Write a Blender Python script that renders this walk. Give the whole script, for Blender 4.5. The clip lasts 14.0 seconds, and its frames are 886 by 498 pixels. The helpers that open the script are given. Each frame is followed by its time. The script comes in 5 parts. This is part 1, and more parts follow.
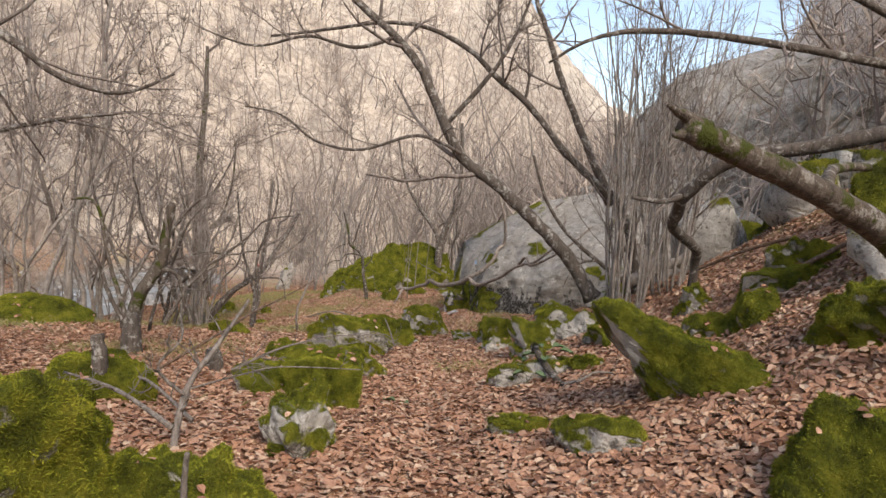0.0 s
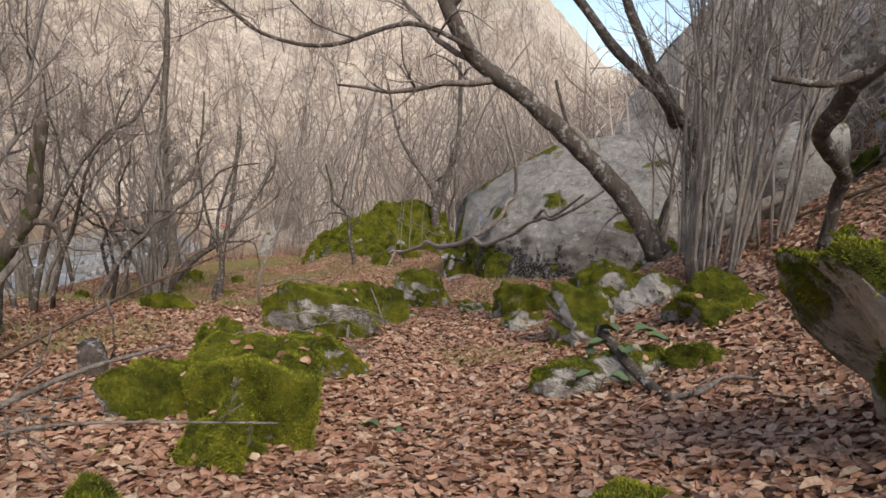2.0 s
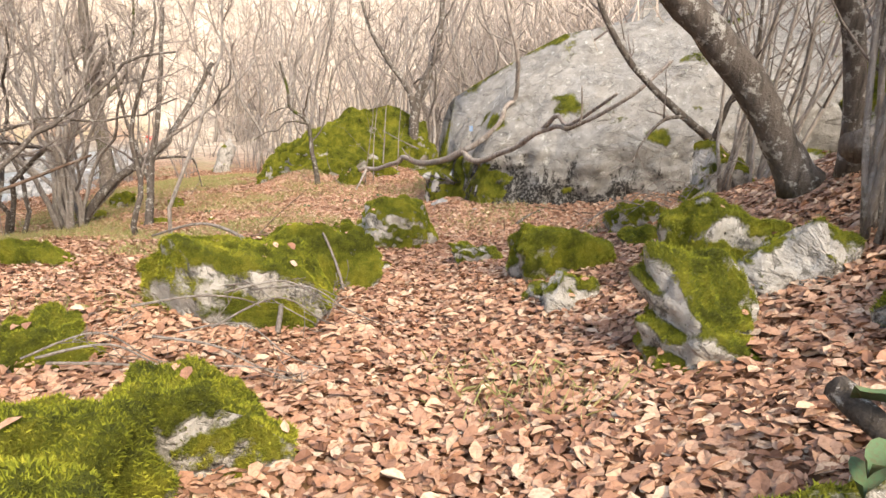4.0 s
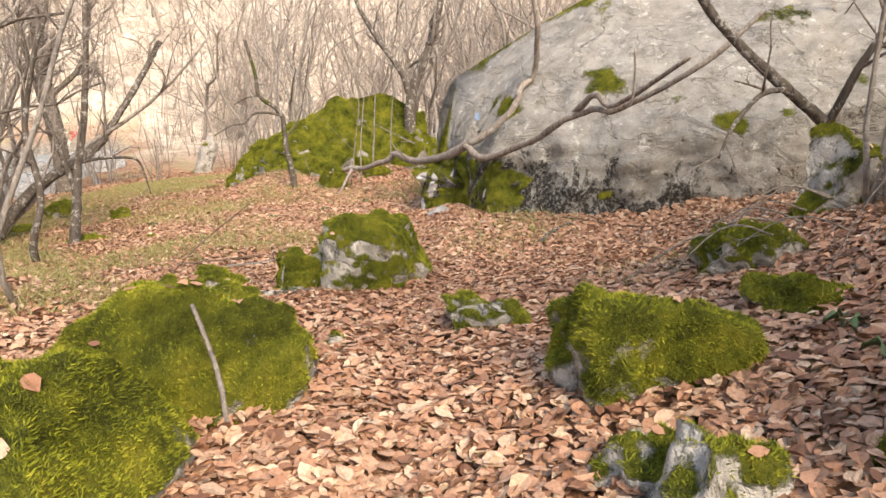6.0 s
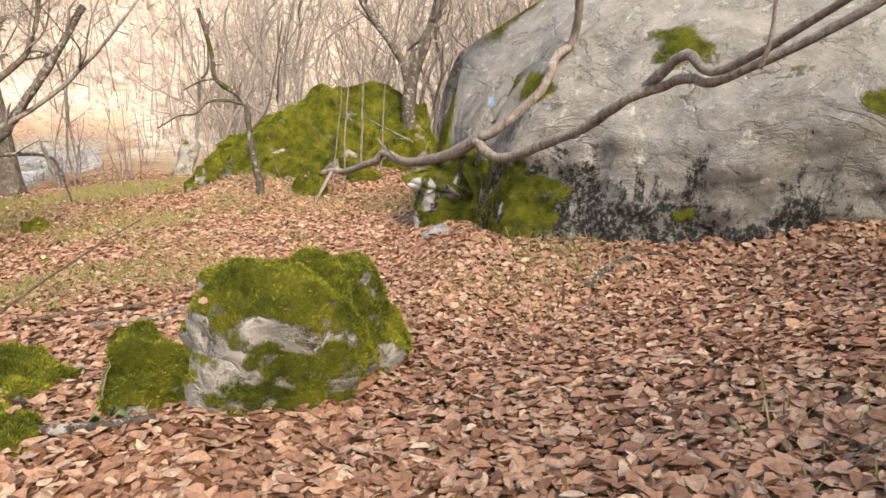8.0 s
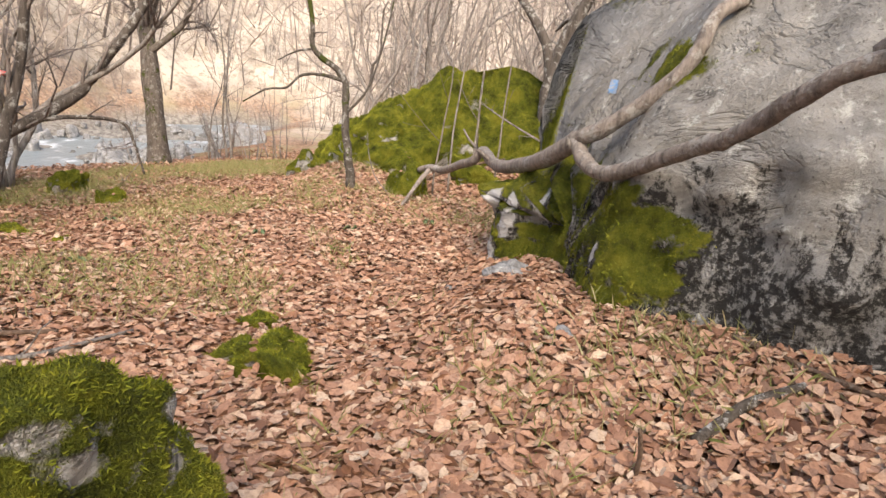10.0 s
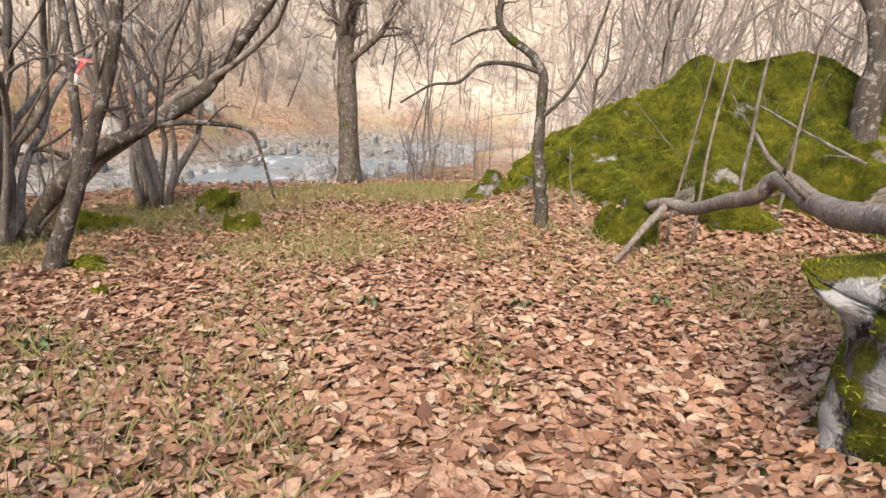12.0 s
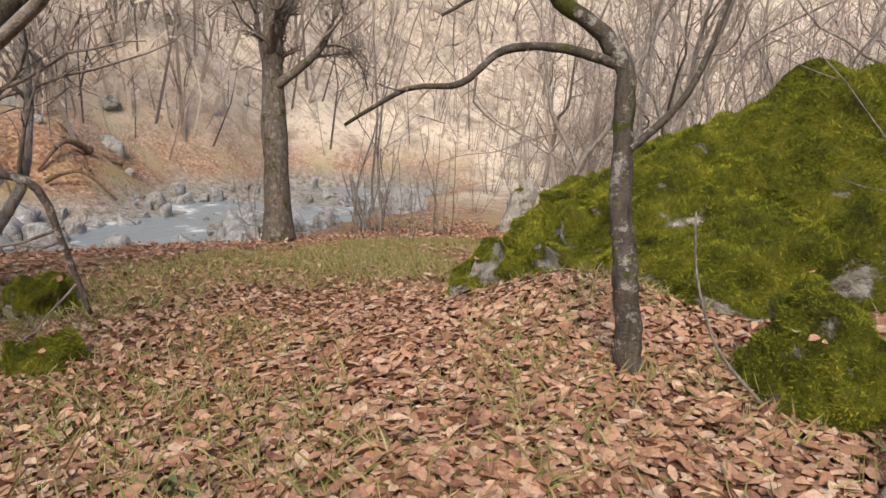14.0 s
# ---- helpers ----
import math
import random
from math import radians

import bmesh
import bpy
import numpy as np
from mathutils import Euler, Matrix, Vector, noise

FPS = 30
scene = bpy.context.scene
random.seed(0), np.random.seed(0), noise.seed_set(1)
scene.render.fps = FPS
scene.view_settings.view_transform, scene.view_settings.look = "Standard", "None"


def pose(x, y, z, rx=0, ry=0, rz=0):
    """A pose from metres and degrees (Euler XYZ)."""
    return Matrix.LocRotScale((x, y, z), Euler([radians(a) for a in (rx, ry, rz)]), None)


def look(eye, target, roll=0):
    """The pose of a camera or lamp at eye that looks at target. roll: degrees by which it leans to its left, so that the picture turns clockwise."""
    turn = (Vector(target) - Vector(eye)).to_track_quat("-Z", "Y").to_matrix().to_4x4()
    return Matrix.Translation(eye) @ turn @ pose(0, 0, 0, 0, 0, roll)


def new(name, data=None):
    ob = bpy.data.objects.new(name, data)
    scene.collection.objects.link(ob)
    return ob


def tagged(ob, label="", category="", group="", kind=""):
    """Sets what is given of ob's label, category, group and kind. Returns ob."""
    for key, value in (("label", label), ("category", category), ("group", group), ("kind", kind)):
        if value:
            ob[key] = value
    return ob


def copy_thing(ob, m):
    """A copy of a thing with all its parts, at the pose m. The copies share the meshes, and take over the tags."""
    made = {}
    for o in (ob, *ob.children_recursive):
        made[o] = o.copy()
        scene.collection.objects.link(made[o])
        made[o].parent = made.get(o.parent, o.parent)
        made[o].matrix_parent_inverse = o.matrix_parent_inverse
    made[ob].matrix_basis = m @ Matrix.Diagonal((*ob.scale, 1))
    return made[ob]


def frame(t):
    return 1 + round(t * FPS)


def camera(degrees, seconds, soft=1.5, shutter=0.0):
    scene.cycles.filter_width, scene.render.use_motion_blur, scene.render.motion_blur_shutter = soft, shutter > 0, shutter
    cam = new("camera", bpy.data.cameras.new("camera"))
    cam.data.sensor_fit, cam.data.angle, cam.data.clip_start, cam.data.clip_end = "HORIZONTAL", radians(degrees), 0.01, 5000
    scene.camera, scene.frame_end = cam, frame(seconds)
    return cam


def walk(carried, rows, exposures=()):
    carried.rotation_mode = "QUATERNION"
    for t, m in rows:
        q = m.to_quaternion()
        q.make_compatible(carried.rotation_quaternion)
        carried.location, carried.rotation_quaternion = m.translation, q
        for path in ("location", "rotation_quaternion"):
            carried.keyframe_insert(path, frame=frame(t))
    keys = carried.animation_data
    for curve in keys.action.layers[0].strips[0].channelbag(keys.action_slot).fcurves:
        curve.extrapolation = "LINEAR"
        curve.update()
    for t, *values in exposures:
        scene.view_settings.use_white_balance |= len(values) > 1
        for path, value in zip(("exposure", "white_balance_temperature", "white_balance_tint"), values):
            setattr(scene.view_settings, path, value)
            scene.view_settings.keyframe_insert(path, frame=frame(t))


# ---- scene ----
cam = camera(69.9, 14.0)
METRES, EYE, TILT, LEAN, TURN = 20.28, 1.3, -9.0, 0.0, 0.0
ROWS = [
    (0.0, 0.0, 0.0, 0.0, -0.29, 4.15, -4.02),
    (0.5, -0.0006, 0.035, -0.0021, -0.25, 7.76, -2.14),
    (1.0, -0.0012, 0.0702, -0.0041, -0.28, 7.78, -1.95),
    (1.5, -0.0023, 0.1065, -0.0056, -0.44, 5.41, -2.2),
    (2.0, -0.0054, 0.1415, -0.0046, -0.8, 1.14, -3.12),
    (2.5, -0.0103, 0.1791, -0.0034, -1.23, -2.7, -3.85),
    (3.0, -0.0105, 0.2161, -0.0006, -2.13, -4.95, -3.83),
    (5.5, -0.0032, 0.3849, 0.006, -3.23, -7.13, -2.55),
    (6.0, 0.0033, 0.4197, 0.0077, -2.33, -7.08, -2.14),
    (6.5, 0.0122, 0.4529, 0.0091, -1.85, -6.98, -2.2),
    (7.0, 0.0131, 0.4889, 0.008, -1.79, -6.77, -2.43),
    (9.5, 0.0406, 0.6456, 0.0144, 3.78, -7.17, -4.89),
    (10.0, 0.0539, 0.6719, 0.0159, 14.83, -8.38, -8.08),
    (10.5, 0.0549, 0.7043, 0.017, 25.83, -10.32, -8.8),
    (11.0, 0.0489, 0.7401, 0.017, 31.53, -11.03, -9.28),
    (11.5, 0.0295, 0.779, 0.0162, 32.7, -10.19, -9.37),
    (12.0, 0.0073, 0.8149, 0.0157, 34.63, -9.31, -9.07),
    (12.5, -0.0158, 0.8488, 0.0154, 35.39, -8.55, -9.22),
    (13.0, -0.0435, 0.8819, 0.0164, 35.78, -8.48, -9.25),
    (13.5, -0.0697, 0.9135, 0.0179, 34.91, -7.07, -9.03),
    (14.0, -0.0948, 0.9419, 0.0194, 29.49, -4.89, -8.63),
]
EXPO = [(0.0, 1.1, 7700, 12), (0.7, 0.52, 7600, 12), (1.6, 0.57, 7500, 12), (2.1, 0.98, 7400, 11), (2.5, 1.43, 7300, 11), (3.0, 2.02, 7500, 10), (3.6, 2.07, 7900, 10),
        (5.5, 2.0, 8400, 11), (7.0, 1.98, 8500, 11), (9.5, 1.76, 8100, 12), (10.5, 1.75, 7900, 12), (12.5, 1.6, 7900, 11), (13.5, 1.5, 7900, 11), (14.0, 1.18, 7900, 11)]
walk(cam, [(t, pose(0, 0, EYE, TILT, LEAN, TURN) @ pose(METRES * x, METRES * y, METRES * z, 90 + pitch, roll, yaw)) for t, x, y, z, yaw, pitch, roll in ROWS], EXPO)

# ---- world and sun ----
SUN_EL, SUN_AZ = 44.0, 158.0   # degrees; azimuth clockwise from +y
world = bpy.data.worlds.new("world")
scene.world = world
world.use_nodes = True
wn = world.node_tree.nodes
sky = wn.new("ShaderNodeTexSky")
sky.sky_type, sky.sun_disc = "NISHITA", False
sky.sun_elevation, sky.sun_rotation = radians(SUN_EL), radians(SUN_AZ)
wn["Background"].inputs["Strength"].default_value = 0.15
world.node_tree.links.new(sky.outputs["Color"], wn["Background"].inputs["Color"])
sun = new("sun", bpy.data.lights.new("sun", "SUN"))
sun.data.energy, sun.data.angle, sun.data.color = 1.5, radians(24), (1.0, 0.94, 0.87)
sa, se = radians(SUN_AZ), radians(SUN_EL)
sun.matrix_world = look((60 * math.sin(sa) * math.cos(se), 60 * math.cos(sa) * math.cos(se), 60 * math.sin(se)), (0, 0, 0))


# ---- materials ----
class Nodes:
    """A material's node tree with short helpers."""
    def __init__(self, name):
        self.mat = bpy.data.materials.new(name)
        self.mat.use_nodes = True
        self.t = self.mat.node_tree
        self.bsdf = self.t.nodes["Principled BSDF"]
        self.coord = self.t.nodes.new("ShaderNodeTexCoord")

    def put(self, kind, links=(), **values):
        n = self.t.nodes.new(kind)
        for key, v in values.items():
            n.inputs[key.replace("_", " ")].default_value = v
        for socket, src in links:
            self.t.links.new(src, n.inputs[socket])
        return n

    def noise(self, scale, detail=5.0, rough=0.6, stretch=None, world=False, warp=0.0):
        src = self.t.nodes.new("ShaderNodeNewGeometry").outputs["Position"] if world else self.coord.outputs["Object"]
        if stretch:
            m = self.put("ShaderNodeMapping", [("Vector", src)])
            m.inputs["Scale"].default_value = stretch
            src = m.outputs["Vector"]
        n = self.put("ShaderNodeTexNoise", [("Vector", src)], Scale=scale, Detail=detail, Roughness=rough, Distortion=warp)
        return n.outputs["Fac"]

    def ramp(self, fac, stops):
        n = self.put("ShaderNodeValToRGB", [("Fac", fac)])
        e = n.color_ramp.elements
        e[0].position, e[0].color = stops[0][0], (*stops[0][1], 1)
        e[1].position, e[1].color = stops[-1][0], (*stops[-1][1], 1)
        for p, c in stops[1:-1]:
            k = e.new(p)
            k.color = (*c, 1)
        return n.outputs["Color"]

    def step(self, fac, lo, hi):
        n = self.put("ShaderNodeMapRange", [("Value", fac)])
        n.inputs["From Min"].default_value, n.inputs["From Max"].default_value = lo, hi
        return n.outputs["Result"]

    def mix(self, fac, a, b):
        n = self.t.nodes.new("ShaderNodeMix")
        n.data_type = "RGBA"
        for i, v in ((0, fac), (6, a), (7, b)):
            if isinstance(v, (tuple, float, int)):
                n.inputs[i].default_value = (*v, 1) if isinstance(v, tuple) else v
            else:
                self.t.links.new(v, n.inputs[i])
        return n.outputs[2]

    def math(self, op, a, b=0.0):
        n = self.t.nodes.new("ShaderNodeMath")
        n.operation = op
        for i, v in ((0, a), (1, b)):
            if isinstance(v, (float, int)):
                n.inputs[i].default_value = v
            else:
                self.t.links.new(v, n.inputs[i])
        return n.outputs[0]

    def bump(self, height, strength, distance):
        n = self.put("ShaderNodeBump", [("Height", height)], Strength=strength, Distance=distance)
        self.t.links.new(n.outputs["Normal"], self.bsdf.inputs["Normal"])

    def done(self, color, rough=0.9, spec=0.25):
        if isinstance(color, tuple):
            self.bsdf.inputs["Base Color"].default_value = (*color, 1)
        else:
            self.t.links.new(color, self.bsdf.inputs["Base Color"])
        if isinstance(rough, float):
            self.bsdf.inputs["Roughness"].default_value = rough
        else:
            self.t.links.new(rough, self.bsdf.inputs["Roughness"])
        self.bsdf.inputs["Specular IOR Level"].default_value = spec
        return self.mat


def leaf_material(name, stops, rough=0.65):
    n = Nodes(name)
    geo = n.t.nodes.new("ShaderNodeNewGeometry")
    c = n.ramp(geo.outputs["Random Per Island"], stops)
    c = n.mix(n.step(n.noise(60, 3), 0.45, 0.75), c, n.mix(0.6, c, (0.12, 0.055, 0.03)))
    n.bump(n.noise(140, 3), 0.3, 0.004)
    return n.done(c, rough, 0.3)


def litter_material():
    n = Nodes("leaf_litter_ground")
    pos = n.t.nodes.new("ShaderNodeNewGeometry").outputs["Position"]
    v = n.put("ShaderNodeTexVoronoi", [("Vector", pos)], Scale=11.0)
    c = n.ramp(n.put("ShaderNodeSeparateColor", [("Color", v.outputs["Color"])]).outputs["Red"],
               [(0, (0.1, 0.048, 0.026)), (0.4, (0.2, 0.1, 0.058)), (0.75, (0.3, 0.16, 0.092)), (1, (0.4, 0.26, 0.165))])
    c = n.mix(n.step(n.noise(0.5, 4, 0.6, None, True), 0.5, 0.62), c, (0.25, 0.19, 0.095))
    c = n.mix(n.step(n.noise(3.5, 6, 0.7, None, True), 0.62, 0.75), c, (0.06, 0.045, 0.03))
    # the far slopes: dry straw-coloured grass, pale scree and grey scrub, lightened to look sunlit
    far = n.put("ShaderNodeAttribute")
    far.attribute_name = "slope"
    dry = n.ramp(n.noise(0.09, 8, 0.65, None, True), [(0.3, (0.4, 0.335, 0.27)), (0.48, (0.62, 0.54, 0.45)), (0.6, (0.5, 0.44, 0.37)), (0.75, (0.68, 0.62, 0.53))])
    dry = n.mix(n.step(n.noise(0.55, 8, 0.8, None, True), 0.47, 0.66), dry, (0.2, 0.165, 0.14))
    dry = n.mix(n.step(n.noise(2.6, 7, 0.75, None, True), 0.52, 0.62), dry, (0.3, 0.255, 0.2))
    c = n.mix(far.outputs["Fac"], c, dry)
    bed = n.put("ShaderNodeAttribute")
    bed.attribute_name = "bed"
    c = n.mix(bed.outputs["Fac"], c, n.ramp(n.noise(5, 6, 0.7, None, True), [(0.35, (0.1, 0.09, 0.08)), (0.6, (0.3, 0.28, 0.25))]))
    n.bump(n.math("ADD", v.outputs["Distance"], n.noise(6, 5, 0.6, None, True)), 0.6, 0.04)
    return n.done(c, 0.95, 0.15)


def rock_material(name, tone, dark=0.5, band=None):
    """Pale limestone with lichen and black algae, and moss where the mesh's 'moss' attribute says so. band: heights
    between which the black crust fades out upwards."""
    n = Nodes(name)
    big, mid, fine = n.noise(0.7, 6, 0.6), n.noise(5, 7, 0.65), n.noise(38, 5, 0.7)
    c = n.ramp(mid, [(0.25, tuple(0.55 * t for t in tone)), (0.5, tone), (0.72, tuple(min(0.75, 1.35 * t) for t in tone))])
    c = n.mix(n.step(big, 0.45, 0.7), c, n.mix(0.5, c, (0.27, 0.24, 0.2)))
    c = n.mix(n.step(n.noise(7, 6, 0.75), 0.57, 0.66), c, n.mix(0.6, c, (0.6, 0.6, 0.56)))
    crust = n.math("ADD", n.math("MULTIPLY", n.noise(2.6, 9, 0.78, (1, 1, 0.55), False, 0.5), 0.7), n.math("MULTIPLY", n.noise(8, 7, 0.8, (1, 1, 0.6)), 0.4))
    if band:
        z = n.put("ShaderNodeSeparateXYZ", [("Vector", n.coord.outputs["Object"])]).outputs["Z"]
        low = n.step(n.math("ADD", z, n.math("MULTIPLY", n.noise(1.6, 5), 0.55)), band[1], band[0])
        crust = n.math("ADD", crust, n.math("MULTIPLY", n.math("SUBTRACT", low, 0.7), 0.27))
    speck = n.math("SUBTRACT", 1.0, n.math("MULTIPLY", n.step(n.noise(20, 5, 0.75), 0.5, 0.6), 0.75))
    c = n.mix(n.math("MULTIPLY", n.step(crust, 0.57, 0.615), speck), c, n.mix(dark, c, (0.022, 0.02, 0.018)))
    c = n.mix(n.step(fine, 0.6, 0.68), c, n.mix(0.7, c, (0.06, 0.055, 0.05)))
    pits = n.noise(13, 4, 0.6, None, False, 0.8)
    c = n.mix(n.step(pits, 0.68, 0.72), c, (0.04, 0.037, 0.033))
    lines = n.math("ABSOLUTE", n.math("SUBTRACT", n.noise(1.1, 7, 0.62, (1, 1, 1.7), False, 0.5), 0.5))
    worn = n.math("MULTIPLY", n.step(lines, 0.009, 0.002), n.step(n.noise(2.1, 3), 0.5, 0.62))
    c = n.mix(worn, c, n.mix(0.7, c, (0.035, 0.03, 0.027)))
    chalk = n.put("ShaderNodeAttribute")
    chalk.attribute_name = "streak"
    c = n.mix(n.step(n.math("ADD", chalk.outputs["Fac"], n.math("MULTIPLY", n.math("SUBTRACT", n.noise(17, 5, 0.7), 0.5), 0.9)), 0.42, 0.55), c, (0.46, 0.45, 0.44))
    moss = n.put("ShaderNodeAttribute")
    moss.attribute_name = "moss"
    edge = n.step(n.math("ADD", moss.outputs["Fac"], n.math("MULTIPLY", n.math("SUBTRACT", n.noise(14, 5, 0.7), 0.5), 0.7)), 0.42, 0.56)
    green = n.ramp(n.math("ADD", n.math("MULTIPLY", n.noise(3.4, 7, 0.74), 0.88), n.math("MULTIPLY", n.noise(90, 3), 0.14)),
                   [(0.33, (0.03, 0.035, 0.006)), (0.43, (0.085, 0.099, 0.01)), (0.52, (0.165, 0.18, 0.018)), (0.63, (0.275, 0.265, 0.032))])
    c = n.mix(edge, c, green)
    h = n.math("ADD", n.math("MULTIPLY", mid, 0.8), n.math("MULTIPLY", fine, 0.35))
    h = n.math("ADD", h, n.math("MULTIPLY", n.step(lines, 0.0, 0.03), 0.25))
    h = n.math("ADD", h, n.math("MULTIPLY", edge, n.math("MULTIPLY", n.noise(150, 3), 1.2)))
    n.bump(h, 1.0, 0.06)
    return n.done(c, 0.93, 0.2)


def bark_material(name, tone, patch=0.6, green=0.0):
    n = Nodes(name)
    ridges = n.noise(22, 6, 0.7, (1, 1, 0.16))
    c = n.ramp(ridges, [(0.3, tuple(0.4 * t for t in tone)), (0.5, tone), (0.7, tuple(1.45 * t for t in tone))])
    c = n.mix(n.step(n.noise(9, 6, 0.78), 0.54, 0.6), c, n.mix(patch, c, (0.42, 0.41, 0.38)))
    if green:
        c = n.mix(n.step(n.noise(3.5, 5, 0.7), 0.62 - 0.2 * green, 0.66 - 0.2 * green), c, (0.05, 0.06, 0.012))
    n.bump(n.math("ADD", ridges, n.noise(55, 5)), 0.9, 0.02)
    return n.done(c, 0.92, 0.2)


def moss_material():
    n = Nodes("moss")
    geo = n.t.nodes.new("ShaderNodeNewGeometry")
    f = n.math("ADD", n.math("MULTIPLY", geo.outputs["Random Per Island"], 0.14), n.math("MULTIPLY", n.noise(3.4, 7, 0.74), 0.88))
    c = n.ramp(f, [(0.33, (0.036, 0.042, 0.007)), (0.43, (0.1, 0.117, 0.012)), (0.52, (0.19, 0.208, 0.02)), (0.63, (0.31, 0.3, 0.036))])
    n.bsdf.inputs["Subsurface Weight"].default_value = 0.0
    return n.done(c, 0.85, 0.2)


def water_material():
    n = Nodes("river_water")
    n.bump(n.noise(3.0, 5, 0.6, (1, 0.5, 1)), 0.5, 0.08)
    c = n.mix(n.step(n.noise(0.9, 6, 0.7), 0.56, 0.68), (0.2, 0.24, 0.26), (0.68, 0.73, 0.78))
    return n.done(c, 0.3, 0.4)


LITTER = litter_material()
LEAF = leaf_material("fallen_leaf", [(0.0, (0.14, 0.066, 0.042)), (0.12, (0.27, 0.138, 0.086)), (0.45, (0.385, 0.212, 0.138)), (0.8, (0.47, 0.295, 0.2)), (1.0, (0.54, 0.41, 0.3))])
STRAW = leaf_material("dry_grass", [(0.0, (0.2, 0.185, 0.07)), (0.4, (0.34, 0.3, 0.145)), (0.75, (0.14, 0.19, 0.045)), (1.0, (0.42, 0.37, 0.21))])
BRAMBLE = leaf_material("bramble_leaf", [(0.0, (0.05, 0.1, 0.045)), (1.0, (0.11, 0.18, 0.085))], 0.55)
LIME = rock_material("limestone", (0.265, 0.257, 0.242), 0.96, (-0.1, 1.25))
STONE = rock_material("boulder_stone", (0.42, 0.405, 0.375), 0.7)
PALE = rock_material("pale_river_stone", (0.3, 0.3, 0.3), 0.6)
MOSS = moss_material()
BARK = bark_material("grey_bark", (0.25, 0.222, 0.2))
DARKBARK = bark_material("dark_bark", (0.1, 0.084, 0.072), 0.7)
MOSSBARK = bark_material("mossy_bark", (0.105, 0.086, 0.07), 0.5, 0.4)
FLAKEBARK = bark_material("flaking_bark", (0.085, 0.072, 0.06), 0.55, 0.35)
TRUNKBARK = bark_material("brown_bark", (0.12, 0.1, 0.084), 0.35, 0.25)
PALEBARK = bark_material("pale_bark", (0.25, 0.212, 0.185), 0.6)
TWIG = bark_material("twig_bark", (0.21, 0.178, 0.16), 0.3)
# twig bark again, paled so that distant crowns look hazy
HAZETWIG = bark_material("hazy_twig_bark", (0.3, 0.255, 0.23), 0.3)
WATER = water_material()


# ---- mesh helpers ----
class Soup:
    """Vertices and faces gathered for one mesh."""
    def __init__(self):
        self.v, self.f, self.n = [], [], 0

    def add(self, verts, faces):
        self.v.append(np.asarray(verts, float))
        self.f.extend(tuple(int(i) + self.n for i in q) for q in faces)
        self.n += len(verts)

    def tube(self, path, radii, sides):
        p = np.asarray(path, float)
        r = np.asarray(radii, float)
        tan = np.gradient(p, axis=0)
        tan /= np.linalg.norm(tan, axis=1)[:, None] + 1e-9
        ref = np.array([0.3, 0.2, 1.0]) if abs(tan[0][2]) < 0.8 else np.array([1.0, 0.3, 0.0])
        a = np.cross(tan, ref)
        a /= np.linalg.norm(a, axis=1)[:, None] + 1e-9
        b = np.cross(tan, a)
        ang = np.arange(sides) * 2 * math.pi / sides
        ring = p[:, None] + r[:, None, None] * (np.cos(ang)[None, :, None] * a[:, None] + np.sin(ang)[None, :, None] * b[:, None])
        k, m = len(p), sides
        faces = [(i * m + j, i * m + (j + 1) % m, (i + 1) * m + (j + 1) % m, (i + 1) * m + j) for i in range(k - 1) for j in range(m)]
        faces += [tuple(range(m))[::-1], tuple((k - 1) * m + j for j in range(m))]
        self.add(ring.reshape(-1, 3), faces)

    def mesh(self, name, material, smooth=True):
        me = bpy.data.meshes.new(name)
        me.from_pydata(np.concatenate(self.v).tolist() if self.v else [], [], self.f)
        me.materials.append(material)
        me.polygons.foreach_set("use_smooth", [smooth] * len(me.polygons))
        me.update()
        return me


def part(name, data, parent, label=""):
    ob = new(name, data)
    ob.parent = parent
    return tagged(ob, label) if label else ob


def thing(name, x, y, z, label, category, group="", rz=0.0, kind=""):
    ob = new(name)
    ob.matrix_world = pose(x, y, z, 0, 0, rz)
    ob.empty_display_size = 0.2
    return tagged(ob, label, category, group, kind)


def sines(x, y, f, seed):
    """Cheap smooth bumps in about -1..1."""
    s = seed * 1.7
    return (np.sin(f * x + 1.3 * np.sin(0.7 * f * y + s) + s) + np.sin(f * 1.13 * y + 1.1 * np.sin(0.9 * f * x - s) + 2.1 * s)) / 2


# ---- the ground ----
def ease(a, b, x):
    u = np.clip((x - a) / (b - a), 0, 1)
    return u * u * (3 - 2 * u)


def bank_x(y):
    return np.interp(y, [0, 15, 20, 24, 27, 31, 36, 45, 60, 90], [-15.5, -14.8, -13.0, -11.8, -11.0, -11.8, -12.6, -15, -21, -40]) + 0.3 * np.sin(0.9 * y)


